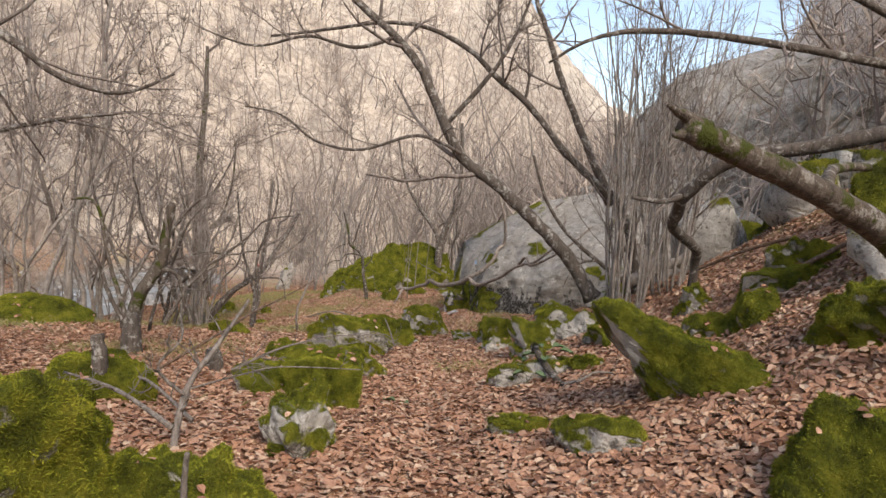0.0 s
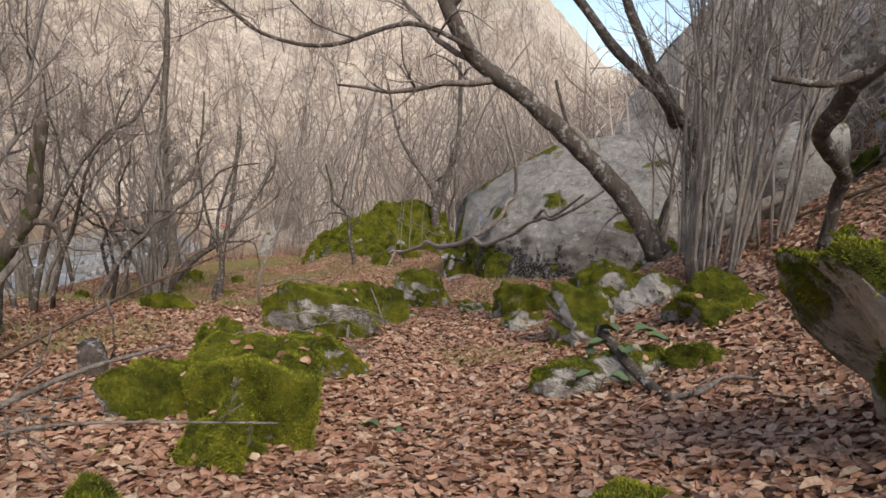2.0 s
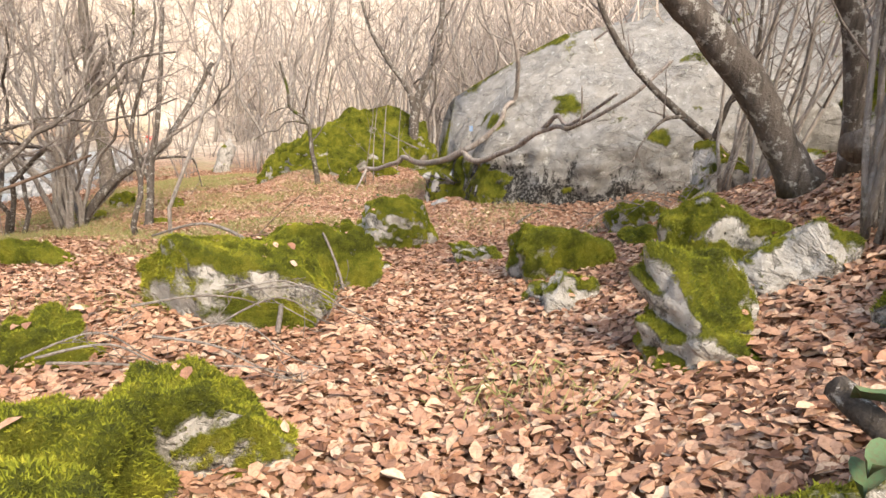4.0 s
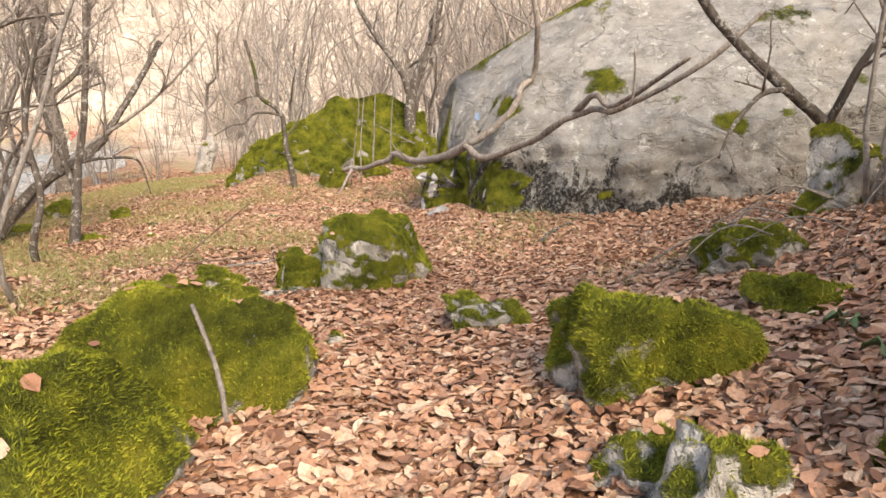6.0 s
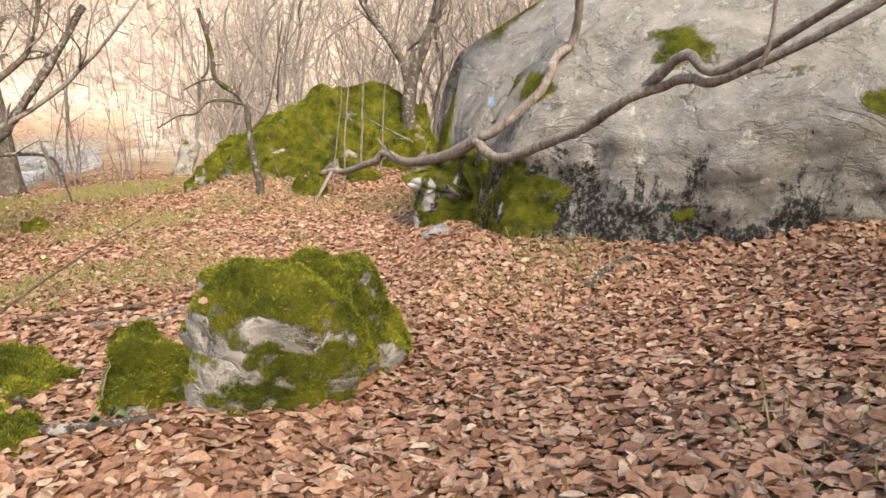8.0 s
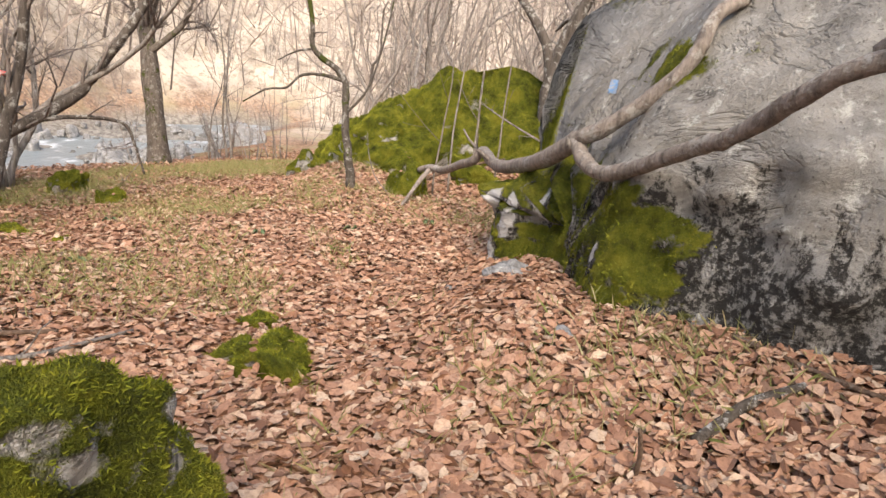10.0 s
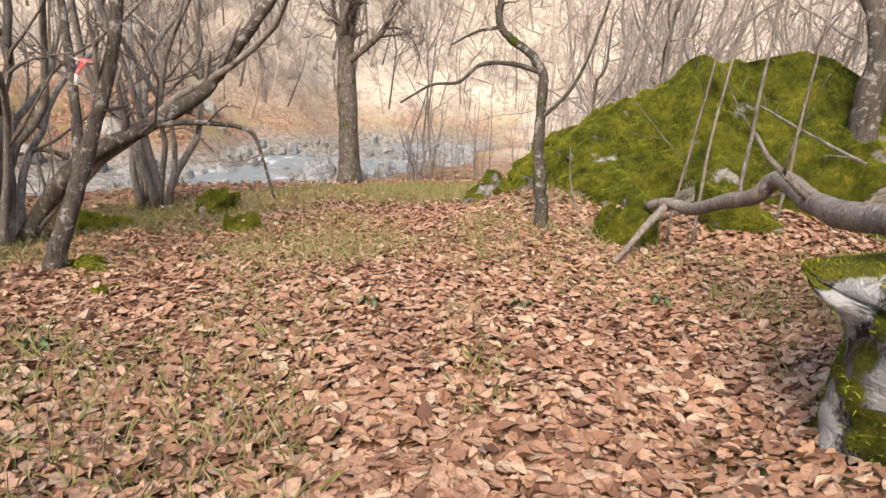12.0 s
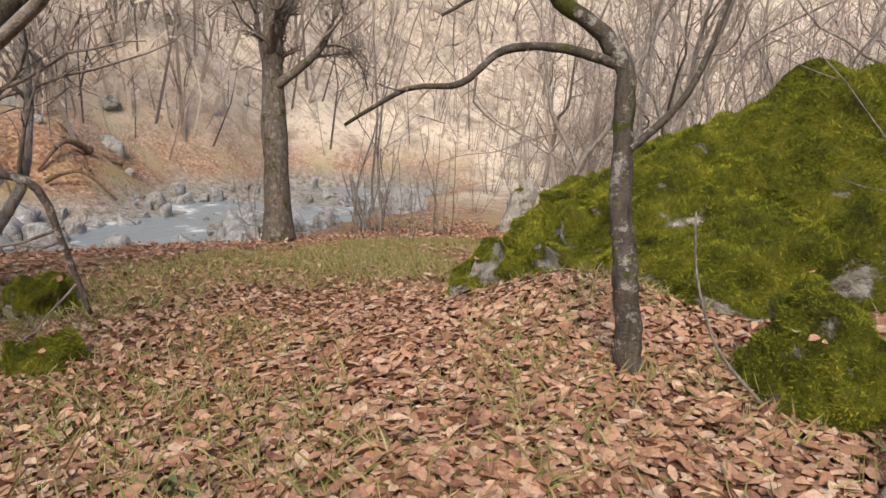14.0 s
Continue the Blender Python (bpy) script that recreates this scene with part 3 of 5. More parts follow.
BOULDERS = [  # x, y, width, depth, height, turn, moss
    (-2.25, 3.05, 1.05, 1.2, 0.74, 10, 0.75), (-1.6, 3.35, 0.45, 0.5, 0.28, 30, 0.8), (-1.2, 3.2, 0.7, 0.6, 0.36, 0, 0.8),
    (-3.0, 5.75, 1.0, 0.8, 0.45, 20, 0.7), (-7.2, 11.2, 1.9, 1.2, 0.5, 0, 0.7), (-0.92, 4.5, 0.58, 0.5, 0.36, -20, 0.52),
    (-1.15, 6.75, 1.0, 1.2, 0.48, 25, 0.75), (-1.22, 6.0, 0.6, 0.7, 0.36, 10, 0.75), (-1.75, 6.9, 0.9, 0.8, 0.3, 0, 0.6), (-1.45, 7.4, 0.9, 0.8, 0.42, 0, 0.75), (-0.98, 8.0, 0.85, 0.5, 0.42, 5, 0.5), 
    (-3.8, 12.0, 1.1, 0.6, 0.28, 0, 0.7), (-2.2, 9.1, 0.6, 0.5, 0.22, 40, 0.7),
    (1.0, 10.0, 0.46, 0.42, 0.3, 0, 0.22), (1.42, 8.75, 0.7, 0.6, 0.46, 20, 0.55), (2.0, 9.2, 0.75, 0.55, 0.45, 0, 0.45), (2.3, 8.0, 0.95, 0.8, 0.4, 0, 0.75),
    (1.15, 7.2, 1.05, 0.42, 0.3, 8, 0.45), (1.75, 6.95, 0.34, 0.3, 0.16, 0, 0.8),
    (2.16, 3.2, 0.85, 0.8, 0.5, 0, 0.75), (3.24, 4.6, 0.75, 0.8, 0.44, 10, 0.8), (3.75, 7.0, 1.0, 0.6, 0.26, 0, 0.7), (2.85, 6.5, 0.5, 0.45, 0.27, 10, 0.75),
    (3.05, 6.15, 0.45, 0.4, 0.35, 50, 0.75), (3.15, 7.75, 0.5, 0.45, 0.3, 0, 0.65), (4.1, 7.3, 0.75, 0.6, 0.32, 0, 0.75), (1.2, 4.35, 0.66, 0.6, 0.22, 0, 0.4),
    (0.75, 5.1, 0.66, 0.55, 0.19, 0, 0.45), (-1.0, 11.35, 1.05, 0.95, 0.6, 0, 0.7), (1.18, 11.05, 0.85, 0.7, 0.36, 15, 0.7), (2.2, 11.6, 0.8, 0.5, 0.15, 20, 0.8),
    (0.58, 12.4, 0.55, 0.6, 0.24, 30, 0.52), (-1.0, 13.9, 0.7, 0.6, 0.36, 0, 0.68), (-0.42, 12.15, 0.22, 0.2, 0.12, 0, 0.4), (3.65, 13.6, 0.85, 0.8, 0.8, 0, 0.52),
    (2.4, 12.55, 0.66, 0.5, 0.36, 0, 0.6), (-2.2, 13.95, 0.36, 0.3, 0.18, 0, 0.8), (-1.7, 14.2, 0.6, 0.55, 0.24, 0, 0.72), (-1.45, 13.4, 0.5, 0.4, 0.2, 0, 0.7),
    (-1.3, 10.15, 1.55, 1.05, 0.6, 4, 0.58), (1.85, 9.85, 0.9, 0.75, 0.5, 0, 0.66), (1.72, 9.45, 0.55, 0.4, 0.26, 0, 0.55), (0.86, 10.25, 0.36, 0.34, 0.24, 0, 0.3),
    (-0.36, 16.3, 0.44, 0.36, 0.14, 0, 0.85), (-0.72, 16.4, 0.66, 0.36, 0.15, 30, 0.65), (-1.0, 17.0, 0.46, 0.38, 0.12, 0, 0.9), (-7.3, 21.7, 0.65, 0.5, 0.3, 0, 0.8),
    (-5.7, 20.9, 0.5, 0.4, 0.18, 0, 0.85), (-7.2, 20.1, 0.85, 0.5, 0.18, 0, 0.8), (-4.2, 18.5, 0.3, 0.26, 0.1, 0, 0.85), (-9.6, 19.7, 0.5, 0.4, 0.28, 0, 0.8), (-5.5, 19.0, 0.9, 0.5, 0.14, 0, 0.8),
    (-1.76, 22.15, 0.76, 0.62, 0.55, 0, 0.85), (-4.25, 23.75, 0.75, 0.9, 0.42, -20, 0.8), (-0.9, 22.8, 0.85, 0.4, 0.25, 0, 0.8), (-8.9, 34.6, 0.5, 0.4, 0.35, 0, 0.7),
]
for i, (x, y, w, d, h, rz, moss) in enumerate(BOULDERS):
    moss = min(moss + 0.1, 0.9)
    small = max(w, h) < 0.5
    size = "small" if small else "low" if h < 0.4 * w else "large"
    cover = "thickly covered in green moss" if moss >= 0.72 else "half covered in green moss" if moss >= 0.55 else "with a little moss"
    boulder("boulder", x, y, w, d, h, rz, moss, 20 + i, f"{size} grey boulder {cover} among fallen leaves", detail=4 if small else 5, group="mossy boulders",
            **(dict(blocky=4.2, chips=4) if w >= 0.85 and moss > 0.6 else {}))
boulder("block_boulder", -0.32, 14.35, 1.05, 1.0, 0.74, 12, 0.7, 16, "square-edged boulder with mossy top and bare dark side", detail=6, blocky=4.5, chips=2)
rng = np.random.default_rng(61)
for i in range(22):
    x, y = rng.uniform(4.4, 10.5), rng.uniform(5.5, 15)
    w = rng.uniform(0.5, 1.7)
    boulder("boulder", x, y, w, w * rng.uniform(0.6, 1), w * rng.uniform(0.35, 0.7), rng.uniform(0, 180), (0.62, 0.4, 0.25)[i % 3], 200 + i,
            ("large grey boulder with green moss on the steep slope", "grey boulder half mossy on the steep slope", "bare grey boulder on the steep slope")[i % 3], detail=3, group="boulders on the slope", density=3000, tuft=0.035)
boulder("overhanging_boulder", 2.08, 4.98, 1.6, 0.78, 0.46, -14, 0.84, 8, "long leaning boulder with a dark overhang and mossy top", detail=6, lean=-0.28, tip=-0.14, sink=0.6, chips=2)


# ---- trees ----
def smooth_path(points, per=6):
    """A rounded line through the points, each (x, y, z)."""
    p = np.array([points[0]] + list(points) + [points[-1]], float)
    out = []
    for i in range(1, len(p) - 2):
        for k in range(per):
            t = k / per
            a, b, c, d = p[i - 1], p[i], p[i + 1], p[i + 2]
            out.append(0.5 * (2 * b + (c - a) * t + (2 * a - 5 * b + 4 * c - d) * t * t + (3 * b - a - 3 * c + d) * t ** 3))
    out.append(p[-2])
    return np.array(out)


def sprout(soups, p, way, length, r, level, rng, wild=0.2, lift=0.05, last=3, many=5):
    """A crooked branch and its children. soups: one per level."""
    n = max(4, int(length / (0.28 if level < 2 else 0.16)))
    n = min(n, 16 if level == 0 else (16, 7)[level > 1] if last > 2 else (8, 3)[level > 1])
    pts, d = [np.array(p, float)], np.array(way, float)
    d /= np.linalg.norm(d)
    for _ in range(n):
        d = d + rng.normal(0, wild, 3) + np.array([0, 0, lift])
        d /= np.linalg.norm(d)
        pts.append(pts[-1] + d * length / n)
    pts = np.array(pts)
    rad = np.maximum(np.linspace(r, r * 0.3, n + 1), 0.0025)
    soups[min(level, len(soups) - 1)].tube(pts, rad, 9 if level == 0 else 3 if level > 1 or last < 3 else 5)
    if level < last:
        offshoots(soups, pts, rad, level + 1, rng, wild, lift, last, many, length)


def offshoots(soups, pts, rad, level, rng, wild, lift, last, many, length, start=0.25):
    for _ in range(int(many * rng.uniform(0.7, 1.3))):
        f = rng.uniform(start, 1.0)
        k = min(int(f * (len(pts) - 1)), len(pts) - 2)
        along = pts[k + 1] - pts[k]
        along = along / (np.linalg.norm(along) + 1e-9)
        side = np.cross(along, rng.normal(0, 1, 3))
        side /= np.linalg.norm(side) + 1e-9
        a = rng.uniform(0.55, 1.15)
        sprout(soups, pts[k], along * math.cos(a) + side * math.sin(a) + np.array([0, 0, 0.15]), length * rng.uniform(0.25, 0.55) * (1.15 - 0.5 * f),
               max(rad[k] * 0.5, 0.003), level, rng, wild * 1.15, lift, last, many)


def tree_from(name, x, y, limbs, label, seed, bark, group="", many=5, twig_len=1.6, last=3, wild=0.2, z=None, twig=None, category="tree", first="trunk", start=0.3):
    """A tree of given limbs, each (points relative to the foot, first radius, last radius), with twigs grown on them."""
    rng = np.random.default_rng(seed)
    ob = thing(name, x, y, gz(x, y) - 0.05 if z is None else z, label, category, group)
    twigs = Soup()
    for i, (points, r0, r1) in enumerate(limbs):
        s = Soup()
        path = smooth_path(points)
        path[1:-1] += rng.normal(0, 0.05 * min(r0, 0.1), path[1:-1].shape)
        rad = np.linspace(r0, r1, len(path)) * (1 + 0.04 * np.sin(np.arange(len(path)) * 0.9 + seed) + rng.normal(0, 0.018, len(path)))
        if i == 0 and r0 > 0.05:
            rad[:3] *= np.array([1.35, 1.15, 1.05])
        s.tube(path, rad, 12 if r0 > 0.05 else 8)
        part(first if i == 0 else "limb", s.mesh("wood", bark), ob)
        if many:
            offshoots([twigs], path, rad, 1, rng, wild, 0.03, last, many, twig_len * 2, start)
    if twigs.n:
        tagged(part("crown", twigs.mesh("crown", twig or TWIG), ob, "crown of fine leafless twigs"), kind="stuff")
    return ob


def wild_tree(name, x, y, height, r, label, seed, bark, twig, group="", many=6, last=3, lean=(0, 0), stems=1, wild=0.11):
    """A bare tree grown at random, of one or several stems."""
    rng = np.random.default_rng(seed)
    ob = thing(name, x, y, gz(x, y) - 0.05, label, "tree", group)
    high = Soup()
    for k in range(stems):
        s = Soup()
        a = 6.283 * k / stems + rng.uniform(0, 1)
        spread = 0.0 if stems == 1 else rng.uniform(0.05, 0.32)
        foot = (0.0, 0.0, 0.0) if stems == 1 else (0.2 * math.cos(a), 0.2 * math.sin(a), 0.0)
        way = (lean[0] + spread * math.cos(a), lean[1] + spread * math.sin(a), 1.0)
        h = height * rng.uniform(0.7, 1.0) if stems > 1 else height
        sprout([s, high], foot, way, h, r * rng.uniform(0.7, 1.1), 0, rng, wild, 0.06, last, many)
        part("trunk" if stems == 1 else "stem", s.mesh("stem", bark), ob)
    if high.n:
        tagged(part("crown", high.mesh("crown", twig), ob, "crown of fine leafless twigs"), kind="stuff")
    return ob


# the tree that sprawls over the great rock
tree_from("rock_tree", 0.0, 18.0, [
    ([(-1.5, 4.0, -2.1), (-1.3, 3.85, -2.02), (-1.05, 3.6, -1.99), (-0.75, 3.2, -1.82), (-0.5, 2.85, -1.68), (-0.36, 2.7, -1.53), (-0.1, 1.95, -1.53), (0.13, 1.35, -1.46), (0.38, 0.89, -1.34), (0.6, 0.45, -1.2), (0.82, 0.1, -1.0)], 0.045, 0.072),
    ([(0.80, 0.14, -1.00), (0.97, -0.03, -0.90), (1.28, -0.14, -0.62), (1.45, -0.17, -0.40), (1.55, -0.09, -0.12), (1.73, -0.01, 0.09), (1.65, -0.40, 0.75), (1.45, -0.40, 1.40), (1.20, -0.30, 2.10)], 0.06, 0.032), ([(0.81, 0.14, -0.99), (0.92, -0.12, -1.12), (1.1, -0.4, -1.12), (1.44, -0.9, -0.88), (1.64, -1.26, -0.72), (1.85, -1.7, -0.45), (2.04, -1.89, -0.34), (2.12, -2.18, -0.27), (2.29, -2.38, -0.26), (2.90, -3.00, 0.25), (3.50, -2.90, 0.80)], 0.056, 0.026), ([(1.97, -1.75, -0.35), (2.01, -1.92, -0.24), (2.10, -2.14, -0.11), (2.22, -2.47, -0.21), (2.60, -3.40, 0.30)], 0.05, 0.022),
    ([(2.25, -2.9, -0.2), (2.26, -2.95, 0.0), (2.2, -3.0, 0.38)], 0.016, 0.01),
    ([(-1.3, 3.85, -2.03), (-1.38, 3.6, -2.2), (-1.52, 3.36, -2.5)], 0.04, 0.022)],
    "pale-barked tree sprawling along the foot of the great rock", 3, PALEBARK, many=1, twig_len=0.7, last=2, z=0.0)
# the crooked little tree before the moss mound
tree_from("crooked_tree", -2.56, 22.08, [
    ([(0.03, 0, -0.05), (-0.01, 0, 0.12), (-0.03, 0.01, 0.3), (-0.08, 0, 0.54), (-0.11, 0.04, 0.7), (-0.16, 0.06, 0.88), (-0.22, 0.14, 1.25), (-0.27, 0.2, 1.56), (-0.4, 0.18, 1.75), (-0.62, 0.1, 1.9), (-0.74, 0.06, 2.05), (-0.78, 0.1, 2.4), (-1.0, 0.2, 3.1)], 0.075, 0.03),
    ([(-0.3, 0.2, 1.6), (-0.55, 0.05, 1.66), (-0.8, -0.12, 1.63), (-0.95, -0.28, 1.45), (-1.2, -0.4, 1.4), (-1.5, -0.5, 1.2)], 0.028, 0.01),
    ([(-0.2, 0.1, 1.15), (0.05, 0.25, 1.5), (0.15, 0.5, 2.1), (0.25, 0.7, 3.0)], 0.022, 0.01),
    ([(-0.72, 0.06, 2.0), (-0.95, 0.0, 1.95), (-1.2, -0.1, 1.8)], 0.02, 0.008)],
    "crooked small tree with flaking bark and a mossy foot", 4, FLAKEBARK, many=2, twig_len=0.6, last=2, start=0.5)
# the stout tree on the river bank
tree_from("bank_tree", -10.4, 27.6, [
    ([(0, 0, 0), (-0.1, 0, 1.5), (-0.3, 0.1, 2.9), (-0.42, 0.2, 3.9), (-0.45, 0.2, 6), (-0.3, 0.2, 8.5), (-0.3, 0.2, 11)], 0.27, 0.07),
    ([(-0.28, 0, 2.8), (0.1, 0.3, 3.2), (0.5, 0.6, 3.8), (0.8, 0.8, 5.2), (0.9, 0.8, 7)], 0.1, 0.03),
    ([(-0.2, 0, 2.5), (-0.6, 0.2, 3.2), (-1.0, 0.3, 4.4), (-1.4, 0.3, 6.6)], 0.07, 0.025)],
    "stout grey-barked tree on the river bank", 6, TRUNKBARK, many=12, twig_len=2.6)
tree_from("broken_stump", -11.6, 31.9, [([(0, 0, 0), (-0.25, 0, 0.6), (-0.6, 0.1, 1.45)], 0.15, 0.05)], "broken leaning grey stump on the bank", 8, BARK, many=0, category="stump")
for k, (x, y) in enumerate(((-11.3, 31.0), (-10.9, 31.4), (-10.6, 31.2))):
    wild_tree("sapling", x, y, 5.5, 0.04, "thin bare sapling on the river bank", 60 + k, BARK, TWIG, "bank saplings", many=5, last=2, wild=0.06)
# the clump on the bank, the tree with a red and white mark, and the one that leans
wild_tree("bank_coppice", -7.2, 18.9, 5.5, 0.06, "clump of many grey stems near the river bank", 11, BARK, TWIG, stems=12, many=5, wild=0.17)
wild_tree("bank_coppice", -8.6, 21.5, 5.5, 0.06, "clump of many grey stems near the river bank", 10, BARK, TWIG, stems=9, many=5, wild=0.17)
tree_from("marked_tree", -5.55, 18.7, [
    ([(0, 0, 0), (-0.02, 0.25, 0.6), (-0.06, 0.52, 1.25), (0.0, 0.7, 1.9), (0.1, 0.8, 2.8), (0.2, 0.9, 4.4)], 0.085, 0.04),
    ([(-0.03, 0.35, 0.85), (-0.3, 0.5, 1.5), (-0.6, 0.6, 2.4), (-0.8, 0.6, 4)], 0.05, 0.025)],
    "slender grey forked tree with a red and white mark", 12, DARKBARK, many=4, twig_len=1.0)
tree_from("leaning_bank_tree", -7.2, 19.1, [
    ([(0, 0, 0), (0.3, 0.2, 0.55), (0.65, 0.45, 1.05), (1.1, 0.9, 1.42), (1.42, 1.3, 1.75), (1.56, 1.5, 2.05), (1.9, 1.8, 2.7), (2.3, 2.2, 3.6)], 0.1, 0.05),
    ([(1.1, 0.9, 1.42), (1.55, 1.2, 1.5), (1.95, 1.5, 1.45), (2.05, 1.6, 1.15), (2.1, 1.7, 0.75)], 0.035, 0.012)],
    "tree leaning far over the leaves from the river bank", 13, DARKBARK, many=4, twig_len=1.0)
# the tree behind the rock's corner
tree_from("corner_tree", -0.1, 24.6, [
    ([(0, 0, 0), (-0.05, 0, 0.8), (0.05, 0, 1.6), (0.4, 0, 2.6), (0.6, 0.1, 3.8), (0.5, 0.2, 6)], 0.17, 0.06),
    ([(-0.05, 0, 0.9), (-0.2, 0, 1.7), (-0.9, 0.2, 2.6), (-1.5, 0.3, 3.6), (-1.9, 0.3, 5.2)], 0.1, 0.03)],
    "dark forked tree behind the corner of the great rock", 14, DARKBARK, many=6, twig_len=1.3, z=-1.9)
# the trees above the path
tree_from("leaning_tree", 2.36, 9.73, [
    ([(0, 0, -0.15), (-0.47, 0.04, 0.49), (-1.13, 0.09, 1.1), (-1.69, 0.13, 1.54), (-2.19, 0.16, 1.9), (-2.64, 0.23, 2.7), (-2.9, 0.27, 3.2), (-3.32, 0.31, 3.65), (-3.88, 0.35, 4.1), (-4.6, 0.4, 4.7)], 0.115, 0.05),
    ([(-2.19, 0, 1.92), (-2.86, 0, 2.14), (-3.7, 0, 1.87), (-4.4, 0, 1.95), (-4.93, 0, 2.3), (-5.5, 0, 2.4)], 0.03, 0.012),
    ([(-2.5, 0.2, 2.3), (-2.0, 0.1, 2.9), (-1.6, 0, 3.5), (-1.3, 0, 4.3)], 0.045, 0.02),
    ([(-3.32, 0.31, 3.65), (-3.9, 0.1, 3.4), (-4.6, 0, 3.5), (-5.4, 0, 3.3), (-6.2, 0, 3.5)], 0.035, 0.012)],
    "lichen-spotted dark tree leaning over the path", 15, DARKBARK, many=7, twig_len=2.1, z=0.03)
tree_from("second_leaning_tree", 3.2, 10.6, [
    ([(0.1, 0, -0.6), (-0.15, 0, 0.55), (-0.69, 0.08, 1.36), (-1.0, 0.14, 2.0), (-1.35, 0.2, 2.73), (-1.7, 0.28, 3.65), (-1.95, 0.32, 4.3), (-2.1, 0.3, 5.4)], 0.085, 0.03),
    ([(-0.5, 0, 0.9), (-0.77, -0.34, 1.16), (-1.35, -0.3, 1.67), (-1.95, -0.24, 2.35), (-2.5, -0.2, 2.77), (-3.0, -0.16, 3.2), (-3.67, -0.14, 3.5), (-4.4, -0.13, 3.54), (-5.5, -0.15, 3.33), (-6.2, -0.16, 3.2)], 0.07, 0.018)],
    "slender dark tree leaning over the path", 16, DARKBARK, many=7, twig_len=2.1, z=0.45)
wild_tree("pole_coppice", 2.72, 9.2, 5.2, 0.022, "clump of slender grey poles beside the path", 17, BARK, TWIG, stems=24, many=4, wild=0.07)
wild_tree("pole_coppice", 3.4, 9.5, 5.2, 0.021, "clump of slender grey poles on the slope", 18, BARK, TWIG, stems=15, many=4, wild=0.06)
tree_from("twisted_tree", 3.3, 8.3, [
    ([(0, 0, -0.1), (-0.03, -0.1, 0.35), (-0.12, -0.3, 0.55), (-0.55, -0.65, 0.8), (-0.62, -0.95, 1.0), (-0.66, -1.25, 1.2), (-0.3, -1.6, 1.6), (0.4, -1.9, 1.75), (1.2, -2.3, 2.0)], 0.055, 0.08),
    ([(-0.66, -1.25, 1.2), (-0.9, -1.25, 1.1), (-1.25, -1.2, 1.12)], 0.04, 0.02)],
    "twisted dark little tree with a crooked stem", 19, DARKBARK, many=1, twig_len=0.8, last=2, z=0.3)
tree_from("broken_log", 2.5, 3.6, [
    ([(1.1, 0.6, -1.1), (0.55, 0.3, -0.35), (0.0, 0.0, 0.03), (-0.75, -0.42, 0.28), (-1.5, -0.83, 0.45)], 0.105, 0.056),
    ([(-1.38, -0.76, 0.46), (-1.5, -0.83, 0.5), (-1.6, -0.89, 0.53)], 0.045, 0.008), ([(-1.4, -0.78, 0.4), (-1.5, -0.83, 0.42), (-1.56, -0.87, 0.41)], 0.04, 0.01),
    ([(-0.55, -0.3, 0.2), (-0.1, 0.4, 0.42), (0.5, 1.0, 0.5)], 0.04, 0.03)],
    "broken leaning log with lichen and moss on top", 21, MOSSBARK, many=0, z=1.21, category="log")
tree_from("slope_tree", 5.6, 7.2, [
    ([(0, 0, 0), (0, 0, 1.5), (-0.2, 0, 3.0), (-0.3, 0, 5.5)], 0.14, 0.06),
    ([(-0.1, 0, 1.2), (-0.8, -0.2, 1.35), (-2.4, -0.3, 1.5), (-3.5, -0.25, 1.55), (-4.15, -0.23, 1.43), (-4.6, -0.2, 1.15)], 0.06, 0.012),
    ([(-0.1, 0, 1.6), (-1.2, 0, 2.1), (-2.4, 0, 2.6), (-3.4, 0.2, 3.2)], 0.05, 0.015)],
    "grey tree on the slope reaching over the path", 27, DARKBARK, many=6, twig_len=1.4)
tree_from("overhanging_tree", -5.0, 4.4, [
    ([(0, 0, 0), (0.05, 0.1, 1.4), (0.1, 0.1, 2.6), (0, 0, 4.2)], 0.12, 0.05),
    ([(0.1, 0.1, 2.6), (0.9, 0.5, 3.1), (1.5, 0.6, 2.9), (1.85, 0.7, 2.65), (2.3, 0.8, 2.55), (2.7, 0.9, 2.75)], 0.045, 0.01),
    ([(0.05, 0.1, 1.8), (0.7, 0.8, 2.0), (1.3, 1.3, 2.3), (2.0, 1.7, 2.5)], 0.04, 0.01)],
    "dark tree reaching over the path", 28, DARKBARK, many=7, twig_len=2.0)
# trees left of the path
wild_tree("left_coppice", -5.2, 10.8, 4.5, 0.045, "clump of crooked dark stems", 23, DARKBARK, TWIG, stems=4, many=5, wild=0.2)
tree_from("broken_tree", -4.3, 8.7, [
    ([(0, 0, 0), (0.1, 0, 0.7), (0.35, 0.1, 1.2), (0.42, 0.1, 1.5), (0.5, 0.1, 2.1)], 0.1, 0.06),
    ([(0.3, 0.1, 1.15), (0.6, 0.1, 1.1), (0.75, 0.1, 0.6)], 0.035, 0.02),
    ([(0.02, 0, 0.3), (-0.4, 0.2, 1.2), (-0.6, 0.2, 2.0), (-0.95, 0.2, 2.05)], 0.035, 0.015)],
    "dark broken stem with a mossy foot", 24, MOSSBARK, many=3, twig_len=0.8, last=2)
for k, (x, y, h) in enumerate(((-6.0, 14.2, 5.5), (-6.9, 15.8, 6.0), (-4.9, 16.6, 4.5), (-7.9, 18.0, 6.5))):
    wild_tree("young_tree", x, y, h, 0.05, "crooked young tree with dark bare limbs", 110 + k, DARKBARK, TWIG, "young trees by the path", many=6, wild=0.22, stems=(2, 1, 1, 3)[k])
